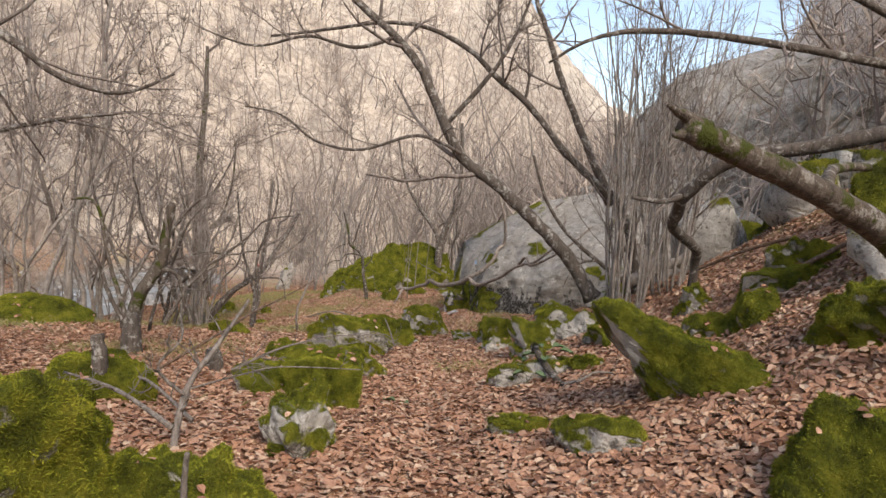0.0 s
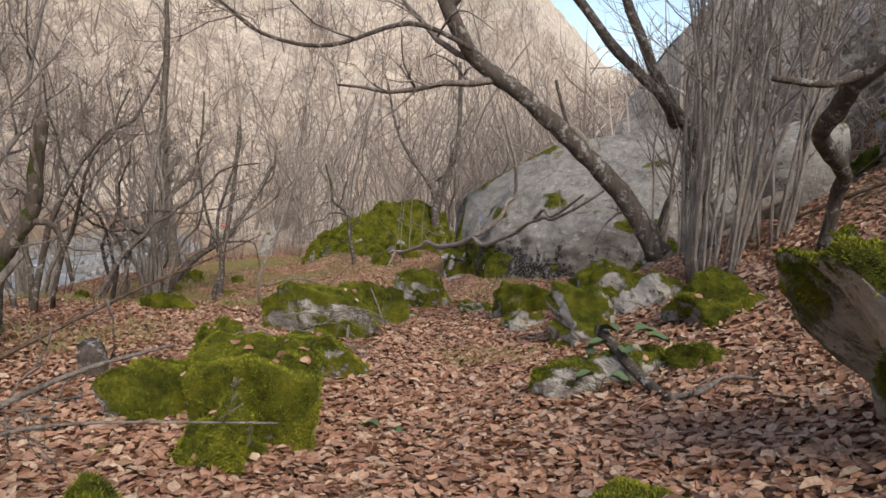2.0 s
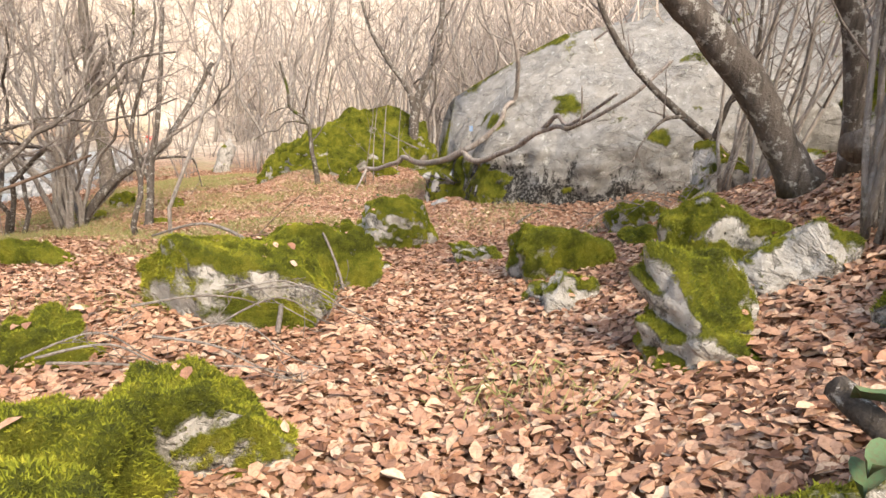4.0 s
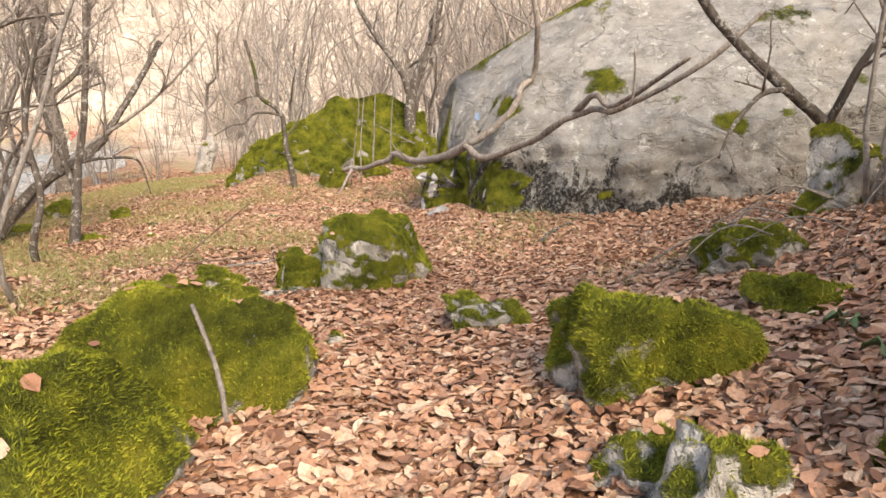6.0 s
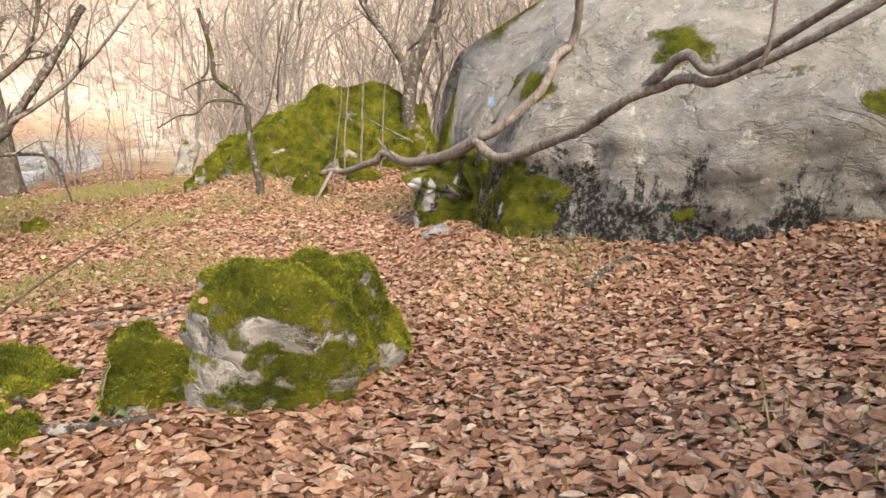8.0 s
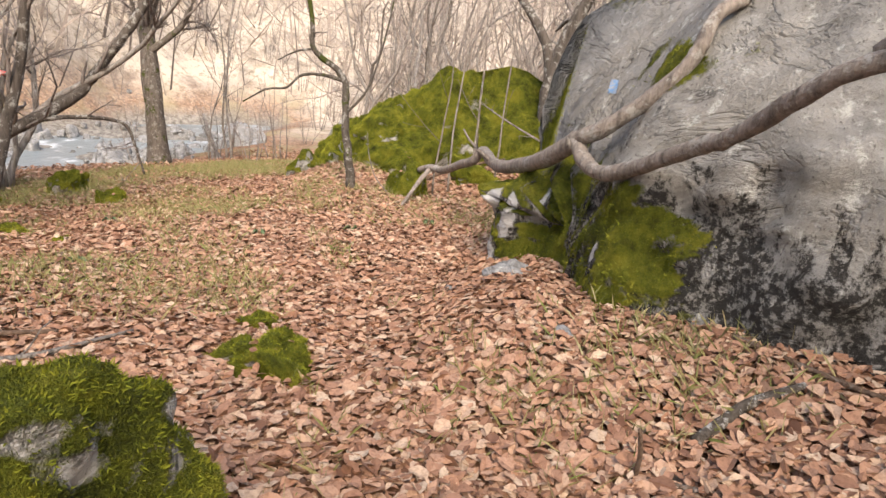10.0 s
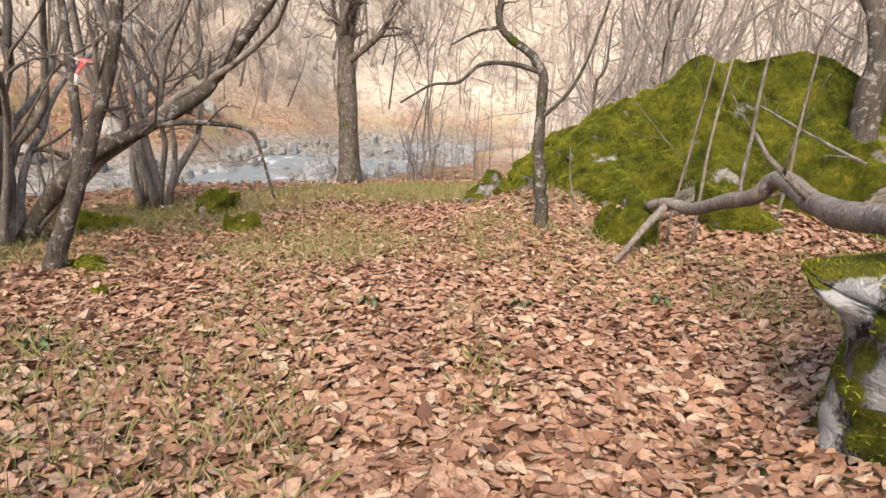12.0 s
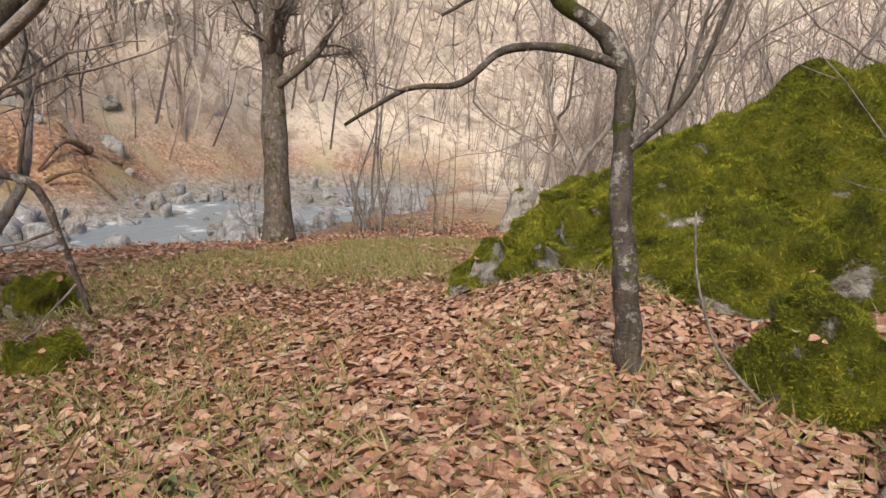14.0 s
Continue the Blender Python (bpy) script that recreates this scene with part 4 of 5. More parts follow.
wild_tree("sapling", -2.9, 13.0, 5.0, 0.035, "thin grey sapling among the leaves", 25, BARK, TWIG, many=7, wild=0.14)
wild_tree("left_coppice", -8.6, 16.2, 6.0, 0.06, "clump of grey stems", 26, BARK, TWIG, stems=6, many=6)
wild_tree("left_coppice", -9.0, 13.2, 5.5, 0.055, "clump of grey stems", 29, BARK, TWIG, stems=7, many=6)
wild_tree("pole_coppice", 3.7, 13.0, 4.5, 0.03, "clump of slender grey poles beside a boulder", 33, BARK, TWIG, stems=7, many=4, wild=0.09)
wild_tree("pole_coppice", 4.5, 13.9, 5.0, 0.035, "clump of slender grey poles beside a boulder", 34, BARK, TWIG, stems=9, many=4, wild=0.1)
tree_from("rockside_tree", 4.85, 14.6, [
    ([(0, 0, 0), (-0.35, -0.05, 0.4), (-0.85, -0.1, 0.78), (-1.45, -0.1, 1.2), (-2.1, 0, 1.75), (-2.6, 0.1, 2.5), (-2.9, 0.2, 3.4)], 0.07, 0.03),
    ([(-0.85, -0.1, 0.78), (-0.8, -0.3, 1.3), (-0.6, -0.4, 2.0), (-0.7, -0.4, 3.0)], 0.045, 0.018),
    ([(-1.3, -0.1, 1.1), (-1.7, -0.4, 1.05), (-2.0, -0.6, 0.8), (-2.15, -0.7, 0.5)], 0.03, 0.012)],
    "dark tree leaning across the face of the great rock", 35, DARKBARK, many=4, twig_len=1.3)
for k, (x, y) in enumerate(((-10.5, 16.5), (-12.0, 13.0), (-9.6, 10.0), (-7.6, 12.6), (-11.0, 19.5))):
    wild_tree("tall_tree", x, y, 9.5, 0.09, "tall bare grey tree beside the valley path", 90 + k, BARK, TWIG, "tall trees", many=9, wild=0.17)
# slender poles before the moss mound
for k, (x, y, h) in enumerate(((-1.35, 22.25, 2.6), (-1.15, 22.35, 2.8), (-0.95, 22.9, 2.6), (-0.55, 22.7, 3.0))):
    wild_tree("mound_sapling", x, y, h, 0.022, "slender bare sapling before the moss mound", 80 + k, PALEBARK, TWIG, "mound saplings", many=2, last=2, wild=0.05)

# the wood beyond: a few grown trees, repeated
def scatter(models, count, seed, spot, scale):
    rng = np.random.default_rng(seed)
    done = 0
    while done < count:
        x, y = spot(rng)
        d = float(bank_x(y)) - x
        if (-0.5 < d < 13 and gz(x, y) < -4.3) or (y < 26 and -11 < x < 1.5) or (-0.5 < x < 9 and 14 < y < 22) or (-5 < x < 1 and 22 < y < 28.5) or (y < 12 and -6 < x < 6) or (x > 0 and y < 16 and x < 5):
            continue
        copy_thing(models[done % len(models)], pose(x, y, gz(x, y) - 0.1, rng.uniform(-7, 7), rng.uniform(-7, 7), rng.uniform(0, 360)) @ Matrix.Scale(rng.uniform(*scale), 4))
        done += 1


def ray_spot(lo, hi, near, far, power=1.0):
    def spot(rng):
        a, r = radians(rng.uniform(lo, hi)), near + (far - near) * rng.random() ** power
        return r * math.sin(a), 8 + r * math.cos(a)
    return spot


near_models = [wild_tree("bare_tree", -6 + 3 * k, 33 + 2 * k, 8.5 + 1.5 * (k % 3), 0.06, "bare grey tree of the valley wood", 40 + k, BARK, HAZETWIG, "valley wood", many=5, stems=(1, 3, 2, 4)[k], wild=0.22) for k in range(4)]
scatter(near_models, 60, 7, ray_spot(-16, 12, 20, 46), (0.7, 1.2))
far_models = [wild_tree("hill_tree", -30 - 4 * k, 50 + 2 * k, 8.5 + k % 2, 0.1, "bare tree on the far hillside, its twigs paled as by haze", 50 + k, BARK, HAZETWIG, "hillside trees", many=11, last=2, stems=(1, 2, 1)[k], wild=0.2) for k in range(3)]
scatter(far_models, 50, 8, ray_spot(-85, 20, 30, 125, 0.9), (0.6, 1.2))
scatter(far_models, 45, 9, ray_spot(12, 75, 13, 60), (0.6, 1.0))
shrub_models = [wild_tree("bare_shrub", -14 - 3 * k, 46 + 2 * k, 2.3, 0.016, "low leafless shrub of thin grey stems", 56 + k, TWIG, HAZETWIG, "undergrowth", many=4, last=2, stems=6, wild=0.12) for k in range(2)]
rng = np.random.default_rng(77)
for k in range(18):   # thin scrub along the brink of the bank
    y = 10.5 + 0.62 * k + rng.uniform(-0.3, 0.3)
    x = float(bank_x(y)) + rng.uniform(0.2, 1.8)
    copy_thing(shrub_models[k % 2], pose(x, y, gz(x, y) - 0.05, 0, 0, rng.uniform(0, 360)) @ Matrix.Scale(rng.uniform(0.8, 1.4), 4))
scatter(shrub_models, 85, 12, ray_spot(-50, 20, 17, 50), (0.7, 1.3))


def hillside_scrub(name, count, seed, lo, hi, near, far, power, label, size):
    """The uncountable thin trees and bushes of the slopes: for each a crooked stem, limbs on it and twigs on those."""
    rng = np.random.default_rng(seed)
    a, r = np.radians(rng.uniform(lo, hi, 3 * count)), near + (far - near) * rng.random(3 * count) ** power
    x, y = r * np.sin(a), 8 + r * np.cos(a)
    z = ground_z(x, y)
    d = bank_x(y) - x
    ok = ~(((d > -1) & (z < -4.0)) | ((y < 46) & (x > -14) & (x < 4)) | ((y < 29) & (x > -5) & (x < 4)))
    foot = np.stack([x, y, z - 0.1], 1)[ok][:count]
    m = len(foot)
    h = (size * rng.uniform(0.35, 1.2, m))[:, None]
    feet, bends, tips, wide = [], [], [], []

    def stroke(p, way, length, w):
        q = p + way * length * 0.5 + rng.normal(0, 0.07, p.shape) * length
        e = q + (way + np.array([0, 0, 0.22]) + rng.normal(0, 0.22, p.shape)) * length * 0.5
        for store, v in ((feet, p), (bends, q), (tips, e), (wide, w)):
            store.append(v)
        return p, q, e

    def along(line, f):
        p, q, e = line
        return np.where(f < 0.5, p + (q - p) * 2 * f, q + (e - q) * (2 * f - 1))

    def outward(rise):
        b = rng.uniform(0, 6.283, m)
        return np.stack([0.8 * np.cos(b), 0.8 * np.sin(b), rng.uniform(*rise, m)], 1)

    stem = stroke(foot, np.concatenate([rng.normal(0, 0.14, (m, 2)), np.ones((m, 1))], 1), h, 0.012 * h)
    for k in range(6):
        f = rng.uniform(0.12, 0.85, (m, 1))
        L = h * rng.uniform(0.25, 0.55, (m, 1)) * (1.15 - 0.6 * f)
        limb = stroke(along(stem, f), outward((0.2, 1.1)), L, 0.006 * h)
        stroke(along(limb, rng.uniform(0.3, 0.9, (m, 1))), outward((-0.1, 0.9)), L * rng.uniform(0.4, 0.8, (m, 1)), 0.004 * h)
    p, q, e, w = (np.concatenate(v) for v in (feet, bends, tips, wide))
    side = np.cross(e - p, rng.normal(0, 1, p.shape))
    side /= np.linalg.norm(side, axis=1)[:, None]
    v = np.stack([p - side * w, p + side * w, q + side * w * 0.65, q - side * w * 0.65, e], 1).reshape(-1, 3)
    k = np.arange(len(p)) * 5
    faces = [(i, i + 1, i + 2, i + 3) for i in k.tolist()] + [(i + 3, i + 2, i + 4) for i in k.tolist()]
    me = bpy.data.meshes.new(name)
    me.from_pydata(v.tolist(), [], faces)
    me.materials.append(SCRUB)
    tagged(new(name, me), label, "woods", kind="stuff")


# wood tones raised with the slopes, putting the hillside's sunlight into the colour
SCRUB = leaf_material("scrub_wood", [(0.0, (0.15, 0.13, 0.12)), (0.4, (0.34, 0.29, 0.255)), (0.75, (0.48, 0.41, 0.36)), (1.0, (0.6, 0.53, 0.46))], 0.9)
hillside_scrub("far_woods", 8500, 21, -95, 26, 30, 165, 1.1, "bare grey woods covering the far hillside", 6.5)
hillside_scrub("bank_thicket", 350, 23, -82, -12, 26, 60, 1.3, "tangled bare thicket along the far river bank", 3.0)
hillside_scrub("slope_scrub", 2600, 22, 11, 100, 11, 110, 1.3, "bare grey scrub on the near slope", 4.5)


# ---- river ----
def build_river():
    s = Soup()
    ys = np.linspace(0, 60, 90)
    left, right = bank_x(ys) - 9.0, bank_x(ys) - 0.6
    v = [(x, y, -5.12) for a, b, y in zip(left, right, ys) for x in (a, b)]
    s.add(v, [(2 * i, 2 * i + 1, 2 * i + 3, 2 * i + 2) for i in range(len(ys) - 1)])
    tagged(new("water", s.mesh("water", WATER)), "shallow pale river running over stones", "water", kind="structure")
    rng = np.random.default_rng(5)
    first = [boulder("river_stone", -16 - k, 26 + k, 0.9, 0.7, 0.5, 0, -0.2, 300 + k, "pale rounded stone in the river", detail=3, mat=PALE, group="river stones", base=-5.3) for k in range(3)]
    for k in range(190):
        y = rng.uniform(18, 40)
        x = float(bank_x(y)) - rng.uniform(1.4, 8.4)
        copy_thing(first[k % 3], pose(x, y, gz(x, y) + 0.06, 0, 0, rng.uniform(0, 360)) @ Matrix.Scale(0.25 + 1.1 * rng.random() ** 2, 4))
    for k in range(70):
        y = rng.uniform(19, 40)
        x = float(bank_x(y)) - rng.uniform(0.5, 3.5)
        copy_thing(first[k % 3], pose(x, y, gz(x, y) + 0.05, 0, 0, rng.uniform(0, 360)) @ Matrix.Scale(rng.uniform(0.2, 0.7), 4))
    slope = [boulder("slope_stone", -24 - 2 * k, 30 + k, 1.1, 0.9, 0.6, 0, -0.2, 320 + k, "pale angular stone on the far slope", detail=3, mat=STONE, group="stones of the far slope") for k in range(2)]
    for k in range(70):
        y = rng.uniform(22, 62)
        x = float(bank_x(y)) - rng.uniform(8.5, 26)
        copy_thing(slope[k % 2], pose(x, y, gz(x, y) + 0.05, 0, 0, rng.uniform(0, 360)) @ Matrix.Scale(rng.uniform(0.25, 1.1), 4))
    boulder("river_boulder", -13.6, 36.7, 1.55, 1.3, 0.95, 20, -0.25, 312, "big pale boulder beside the river", mat=PALE, blocky=3.2, chips=2)
    boulder("standing_stone", -8.6, 34.4, 0.9, 0.7, 1.7, 0, 0.1, 311, "upright grey stone at the edge of the wood", lean=0.15)


build_river()


# ---- leaf litter ----
def near_path(x, y):
    px = np.interp(y, [0, 4.3, 9, 13, 14.2, 15.7, 17, 19, 24], [0, -0.2, 0.25, 0.82, 1.1, 0.6, -0.3, -2, -5])
    return np.abs(x - px)


def build_leaves(name, count, box, label, size, keep, seed):
    """Curled oval leaves, each a folded blade of four triangles."""
    rng = np.random.default_rng(seed)
    x, y = rng.uniform(box[0], box[1], count), rng.uniform(box[2], box[3], count)
    ok = keep(x, y, rng)
    x, y = x[ok], y[ok]
    m = len(x)
    z = ground_z(x, y) + rng.uniform(0.002, 0.055, m)
    e = 0.05
    nx, ny = (ground_z(x - e, y) - ground_z(x + e, y)) / (2 * e), (ground_z(x, y - e) - ground_z(x, y + e)) / (2 * e)
    n = np.stack([nx, ny, np.ones(m)], 1) + rng.normal(0, 0.3, (m, 3)) * rng.uniform(0.3, 1.3, (m, 1))
    n /= np.linalg.norm(n, axis=1)[:, None]
    a = np.cross(n, rng.normal(0, 1, (m, 3)))
    a /= np.linalg.norm(a, axis=1)[:, None]
    b = np.cross(n, a)
    L = size * rng.uniform(0.4, 1.2, m)[:, None] ** 1.15
    W = L * rng.uniform(0.22, 0.42, m)[:, None]
    fold = rng.normal(0.05, 0.14, m)[:, None] * L
    curl = rng.normal(0.0, 0.16, m)[:, None] * L
    c = np.stack([x, y, z], 1)
    pts = np.stack([c - a * L / 2 + n * curl, c - a * L * 0.15 + b * W + n * fold, c + a * L * 0.22 + b * W * 0.8 + n * fold, c + a * L / 2 + n * curl,
                    c + a * L * 0.22 - b * W * 0.8 + n * fold, c - a * L * 0.15 - b * W + n * fold], 1).reshape(-1, 3)
    k = (np.arange(m) * 6)[:, None]
    quads = np.concatenate([k + np.array([0, 1, 2, 3]), k + np.array([0, 3, 4, 5])], 1).reshape(-1, 4)
    me = bpy.data.meshes.new(name)
    me.from_pydata(pts.tolist(), [], quads.tolist())
    me.materials.append(LEAF)
    tagged(new(name, me), label, "leaves", kind="stuff")


def build_cupped_leaves(name, count, box, label, size, keep, seed):
    """Broad curled leaves with crinkled rims, each a fan round its middle."""
    rng = np.random.default_rng(seed)
    x, y = rng.uniform(box[0], box[1], count), rng.uniform(box[2], box[3], count)
    ok = keep(x, y, rng)
    x, y = x[ok], y[ok]
    m = len(x)
    c = np.stack([x, y, ground_z(x, y) + rng.uniform(0.012, 0.062, m)], 1)
    e = 0.05
    nx, ny = (ground_z(x - e, y) - ground_z(x + e, y)) / (2 * e), (ground_z(x, y - e) - ground_z(x, y + e)) / (2 * e)
    n = np.stack([nx, ny, np.ones(m)], 1) + rng.normal(0, 0.2, (m, 3)) * rng.uniform(0.3, 1.4, (m, 1))
    n /= np.linalg.norm(n, axis=1)[:, None]
    a = np.cross(n, rng.normal(0, 1, (m, 3)))
    a /= np.linalg.norm(a, axis=1)[:, None]
    b = np.cross(n, a)
    L = size * (0.45 + 0.9 * rng.random(m) ** 1.6)[:, None]
    W = L * rng.uniform(0.24, 0.42, (m, 1))
    cup, roll = rng.normal(0.05, 0.1, (m, 1)) * L, rng.normal(0.0, 0.16, (m, 1)) * L
    rim = [(-0.5, 0.0), (-0.3, 0.8), (0.0, 1.0), (0.28, 0.68), (0.54, 0.0), (0.28, -0.68), (0.0, -1.0), (-0.3, -0.8)]
    pts = [c]
    for u, w in rim:
        pts.append(c + a * L * u + b * W * w * rng.uniform(0.8, 1.1, (m, 1)) + n * (cup * abs(w) + roll * u * abs(u) * 2 + rng.normal(0, 0.035, (m, 1)) * L))
    v = np.stack(pts, 1).reshape(-1, 3)
    k = (np.arange(m) * 9)[:, None]
    tri = np.concatenate([k + np.array([0, 1 + i, 1 + (i + 1) % 8]) for i in range(8)], 1).reshape(-1, 3)
    me = bpy.data.meshes.new(name)
    me.from_pydata(v.tolist(), [], tri.tolist())
    me.materials.append(LEAF)
    tagged(new(name, me), label, "leaves", kind="stuff")


build_leaves("leaf_litter", 560000, (-7, 8, -0.5, 24), "deep litter of curled brown fallen leaves", 0.07,
             lambda x, y, r: r.random(len(x)) < np.interp(near_path(x, y), [0, 1.5, 2.2, 4, 7], [0.45, 0.5, 0.75, 0.4, 0.25]) * np.interp(y, [12, 18, 24], [1, 1, 0.8]), 1)
build_cupped_leaves("top_leaves", 240000, (-5, 5, 1.0, 23.5), "broad curled brown leaves lying on the litter", 0.08,
                    lambda x, y, r: r.random(len(x)) < np.interp(near_path(x, y), [0, 1.5, 2.4, 3.5], [0.9, 0.9, 0.5, 0.15]), 11)
build_leaves("far_leaf_litter", 45000, (-13, 6, 15, 36), "thin litter of fallen leaves further off", 0.095,
             lambda x, y, r: (x > bank_x(y) + 0.3) & (r.random(len(x)) < 0.8), 2)


def build_grass():
    rng = np.random.default_rng(9)
    m = 205000
    x, y = rng.uniform(-9, 3, m), rng.uniform(6, 30, m)
    patch = sines(x, y, 1.4, 7) + 0.5 * sines(x, y, 3.7, 8) + np.interp(y, [6, 13, 17, 30], [-0.9, -0.5, 0.15, 0.4]) + np.interp(x, [-5, 0, 2], [0.4, 0.1, -0.4]) - 0.9 * (near_path(x, y) < 0.4) * (y > 14)
    ok = rng.random(m) < np.clip(0.9 * patch, 0, 1)
    x, y = x[ok], y[ok]
    m = len(x)
    c = np.stack([x, y, ground_z(x, y) + 0.015], 1)
    d = rng.normal(0, 0.5, (m, 3)) + np.array([0, 0, 0.9])
    d /= np.linalg.norm(d, axis=1)[:, None]
    s = np.cross(d, rng.normal(0, 1, (m, 3)))
    s /= np.linalg.norm(s, axis=1)[:, None]
    L = rng.uniform(0.07, 0.2, m)[:, None]
    v = np.stack([c - s * 0.0045, c + s * 0.0045, c + d * L * 0.6 + s * 0.002, c + d * L + np.array([0, 0, -0.02])], 1).reshape(-1, 3)
    k = (np.arange(m) * 4)[:, None]
    me = bpy.data.meshes.new("grass")
    me.from_pydata(v.tolist(), [], np.concatenate([k + np.array([0, 1, 2]), k + np.array([0, 2, 3])], 1).reshape(-1, 3).tolist())
    me.materials.append(STRAW)
    tagged(new("grass", me), "sparse dry grass among the leaves", "grass", kind="stuff")


build_grass()


# ---- leaves caught on the boulders ----
def build_perched():
    rng = np.random.default_rng(31)
    c = np.array([p for p, n in PERCHES]) + rng.normal(0, 0.02, (len(PERCHES), 3)) * np.array([1, 1, 0]) + np.array([0, 0, 0.014])
    n = np.array([q for p, q in PERCHES]) + rng.normal(0, 0.1, (len(PERCHES), 3))
    n /= np.linalg.norm(n, axis=1)[:, None]
    a = np.cross(n, rng.normal(0, 1, c.shape))
    a /= np.linalg.norm(a, axis=1)[:, None]
    b = np.cross(n, a)
    L = rng.uniform(0.045, 0.085, len(c))[:, None]
    W, f = L * 0.33, rng.normal(0.1, 0.1, len(c))[:, None] * L
    pts = np.stack([c - a * L / 2, c - a * L * 0.15 + b * W + n * f, c + a * L * 0.22 + b * W * 0.8 + n * f, c + a * L / 2, c + a * L * 0.22 - b * W * 0.8 + n * f, c - a * L * 0.15 - b * W + n * f], 1).reshape(-1, 3)
    k = (np.arange(len(c)) * 6)[:, None]
    me = bpy.data.meshes.new("perched_leaves")
    me.from_pydata(pts.tolist(), [], np.concatenate([k + np.array([0, 1, 2, 3]), k + np.array([0, 3, 4, 5])], 1).reshape(-1, 4).tolist())
    me.materials.append(LEAF)
    tagged(new("perched_leaves", me), "scattered brown leaves lying on the mossy boulders", "leaves", kind="stuff")


build_perched()


# ---- dead wood ----
def stick(points, r0, r1, label, bark, name="stick", shoots=0, seed=1, group="", last=1):
    """A dead stick lying or leaning along the given world points."""
    x, y, z = points[0]
    rel = [(a - x, b - y, c - z) for a, b, c in points]
    return tree_from(name, x, y, [(rel, r0, r1)], label, seed, bark, group, many=shoots, twig_len=0.35, last=last, wild=0.25, z=z, category="stick", first="wood", twig=bark, start=0.15)


def lying(pts, lift=0.02):
    return [(x, y, gz(x, y) + lift) for x, y in pts]


GREYWOOD = bark_material("weathered_wood", (0.2, 0.175, 0.155), 0.35)
BROWNWOOD = bark_material("dead_brown_wood", (0.13, 0.085, 0.06), 0.25)
LICHENLOG = bark_material("lichen_log", (0.09, 0.075, 0.062), 1.0)

stick([(-1.02, 9.6, -1.25), (-1.05, 9.85, -1.08), (-1.2, 10.1, -0.9), (-1.46, 10.34, -0.8), (-1.8, 10.55, -0.78), (-2.25, 10.75, -0.95)], 0.019, 0.009, "bleached forked dead branch leaning on a mossy boulder", GREYWOOD, "dead_branch", 3, 2)
stick([(-0.72, 10.9, -1.42), (-0.8, 11.05, -1.25), (-0.9, 11.15, -1.05), (-0.95, 11.2, -0.98)], 0.014, 0.01, "bleached stick standing against a mossy boulder", GREYWOOD, "dead_branch", 1, 3)
stick([(-1.18, 3.0, -0.45), (-1.17, 2.95, -0.2), (-1.14, 2.9, 0.0)], 0.02, 0.012, "pale broken stick standing before mossy boulders", GREYWOOD, "dead_branch", 0, 4)
# the dead bush beside the path
for k, (pts, r) in enumerate((([(-1.76, 4.2, -0.62), (-1.79, 4.5, -0.24), (-1.65, 4.7, 0.05), (-1.5, 4.94, 0.37)], 0.03),
                              ([(-1.79, 4.5, -0.24), (-1.4, 4.5, -0.1), (-1.1, 4.5, -0.02), (-0.54, 4.6, -0.03)], 0.008),
                              ([(-1.79, 4.45, -0.26), (-1.96, 4.4, -0.06), (-1.85, 4.52, 0.13), (-1.9, 4.6, 0.3)], 0.014),
                              ([(-1.5, 4.6, -0.1), (-1.2, 4.7, 0.05), (-0.91, 4.72, 0.15)], 0.012),
                              ([(-1.8, 4.3, -0.45), (-2.4, 4.7, -0.35), (-3.1, 5.2, -0.4)], 0.022),
                              ([(-1.9, 4.9, -0.62), (-2.6, 5.6, -0.55), (-3.2, 6.0, -0.62)], 0.02))):
    stick(pts, r, r * 0.4, "grey dead branch of a fallen bush", GREYWOOD, "dead_branch", 6, 10 + k, "fallen bush", 2)
stick([(-2.95, 5.60, -0.75), (-2.35, 6.69, -0.36), (-2.26, 7.52, -0.29), (-2.05, 8.35, -0.19), (-1.81, 8.99, -0.05)], 0.016, 0.006, "long thin dead branch rising over the leaves", BROWNWOOD, "dead_branch", 4, 20)
# brushwood on the boulders left of the path
rng = np.random.default_rng(14)
for k in range(12):
    x, y = -2.2 + 1.1 * rng.random(), 9.9 - 1.5 * rng.random()
    a = rng.uniform(-0.9, 0.6)
    z = gz(x, y) + rng.uniform(0.1, 0.4)
    stick([(x, y, z), (x + 0.35 * math.cos(a), y + 0.35 * math.sin(a), z + rng.uniform(-0.02, 0.12)), (x + 0.6 * math.cos(a), y + 0.6 * math.sin(a), z - 0.06), (x + 0.8 * math.cos(a + 0.2), y + 0.8 * math.sin(a + 0.2), z - 0.2)],
          rng.uniform(0.005, 0.01), 0.003, "thin grey brushwood on mossy boulders", GREYWOOD, "dead_branch", 3, 30 + k, "brushwood beside the path", 2)
for k in range(11):
    x, y = 3.4 - 1.2 * rng.random(), 12.1 + 1.4 * rng.random()
    a = math.pi + rng.uniform(-0.6, 0.6)
    z = gz(x, y) + rng.uniform(0.1, 0.35)
    stick([(x, y, z), (x + 0.4 * math.cos(a), y + 0.4 * math.sin(a), z + 0.04), (x + 0.9 * math.cos(a), y + 0.9 * math.sin(a), gz(x + 0.9 * math.cos(a), y + 0.9 * math.sin(a)) + 0.06)],
          rng.uniform(0.005, 0.01), 0.003, "thin grey brushwood beside a boulder", GREYWOOD, "dead_branch", 3, 50 + k, "brushwood below the rock", 2)
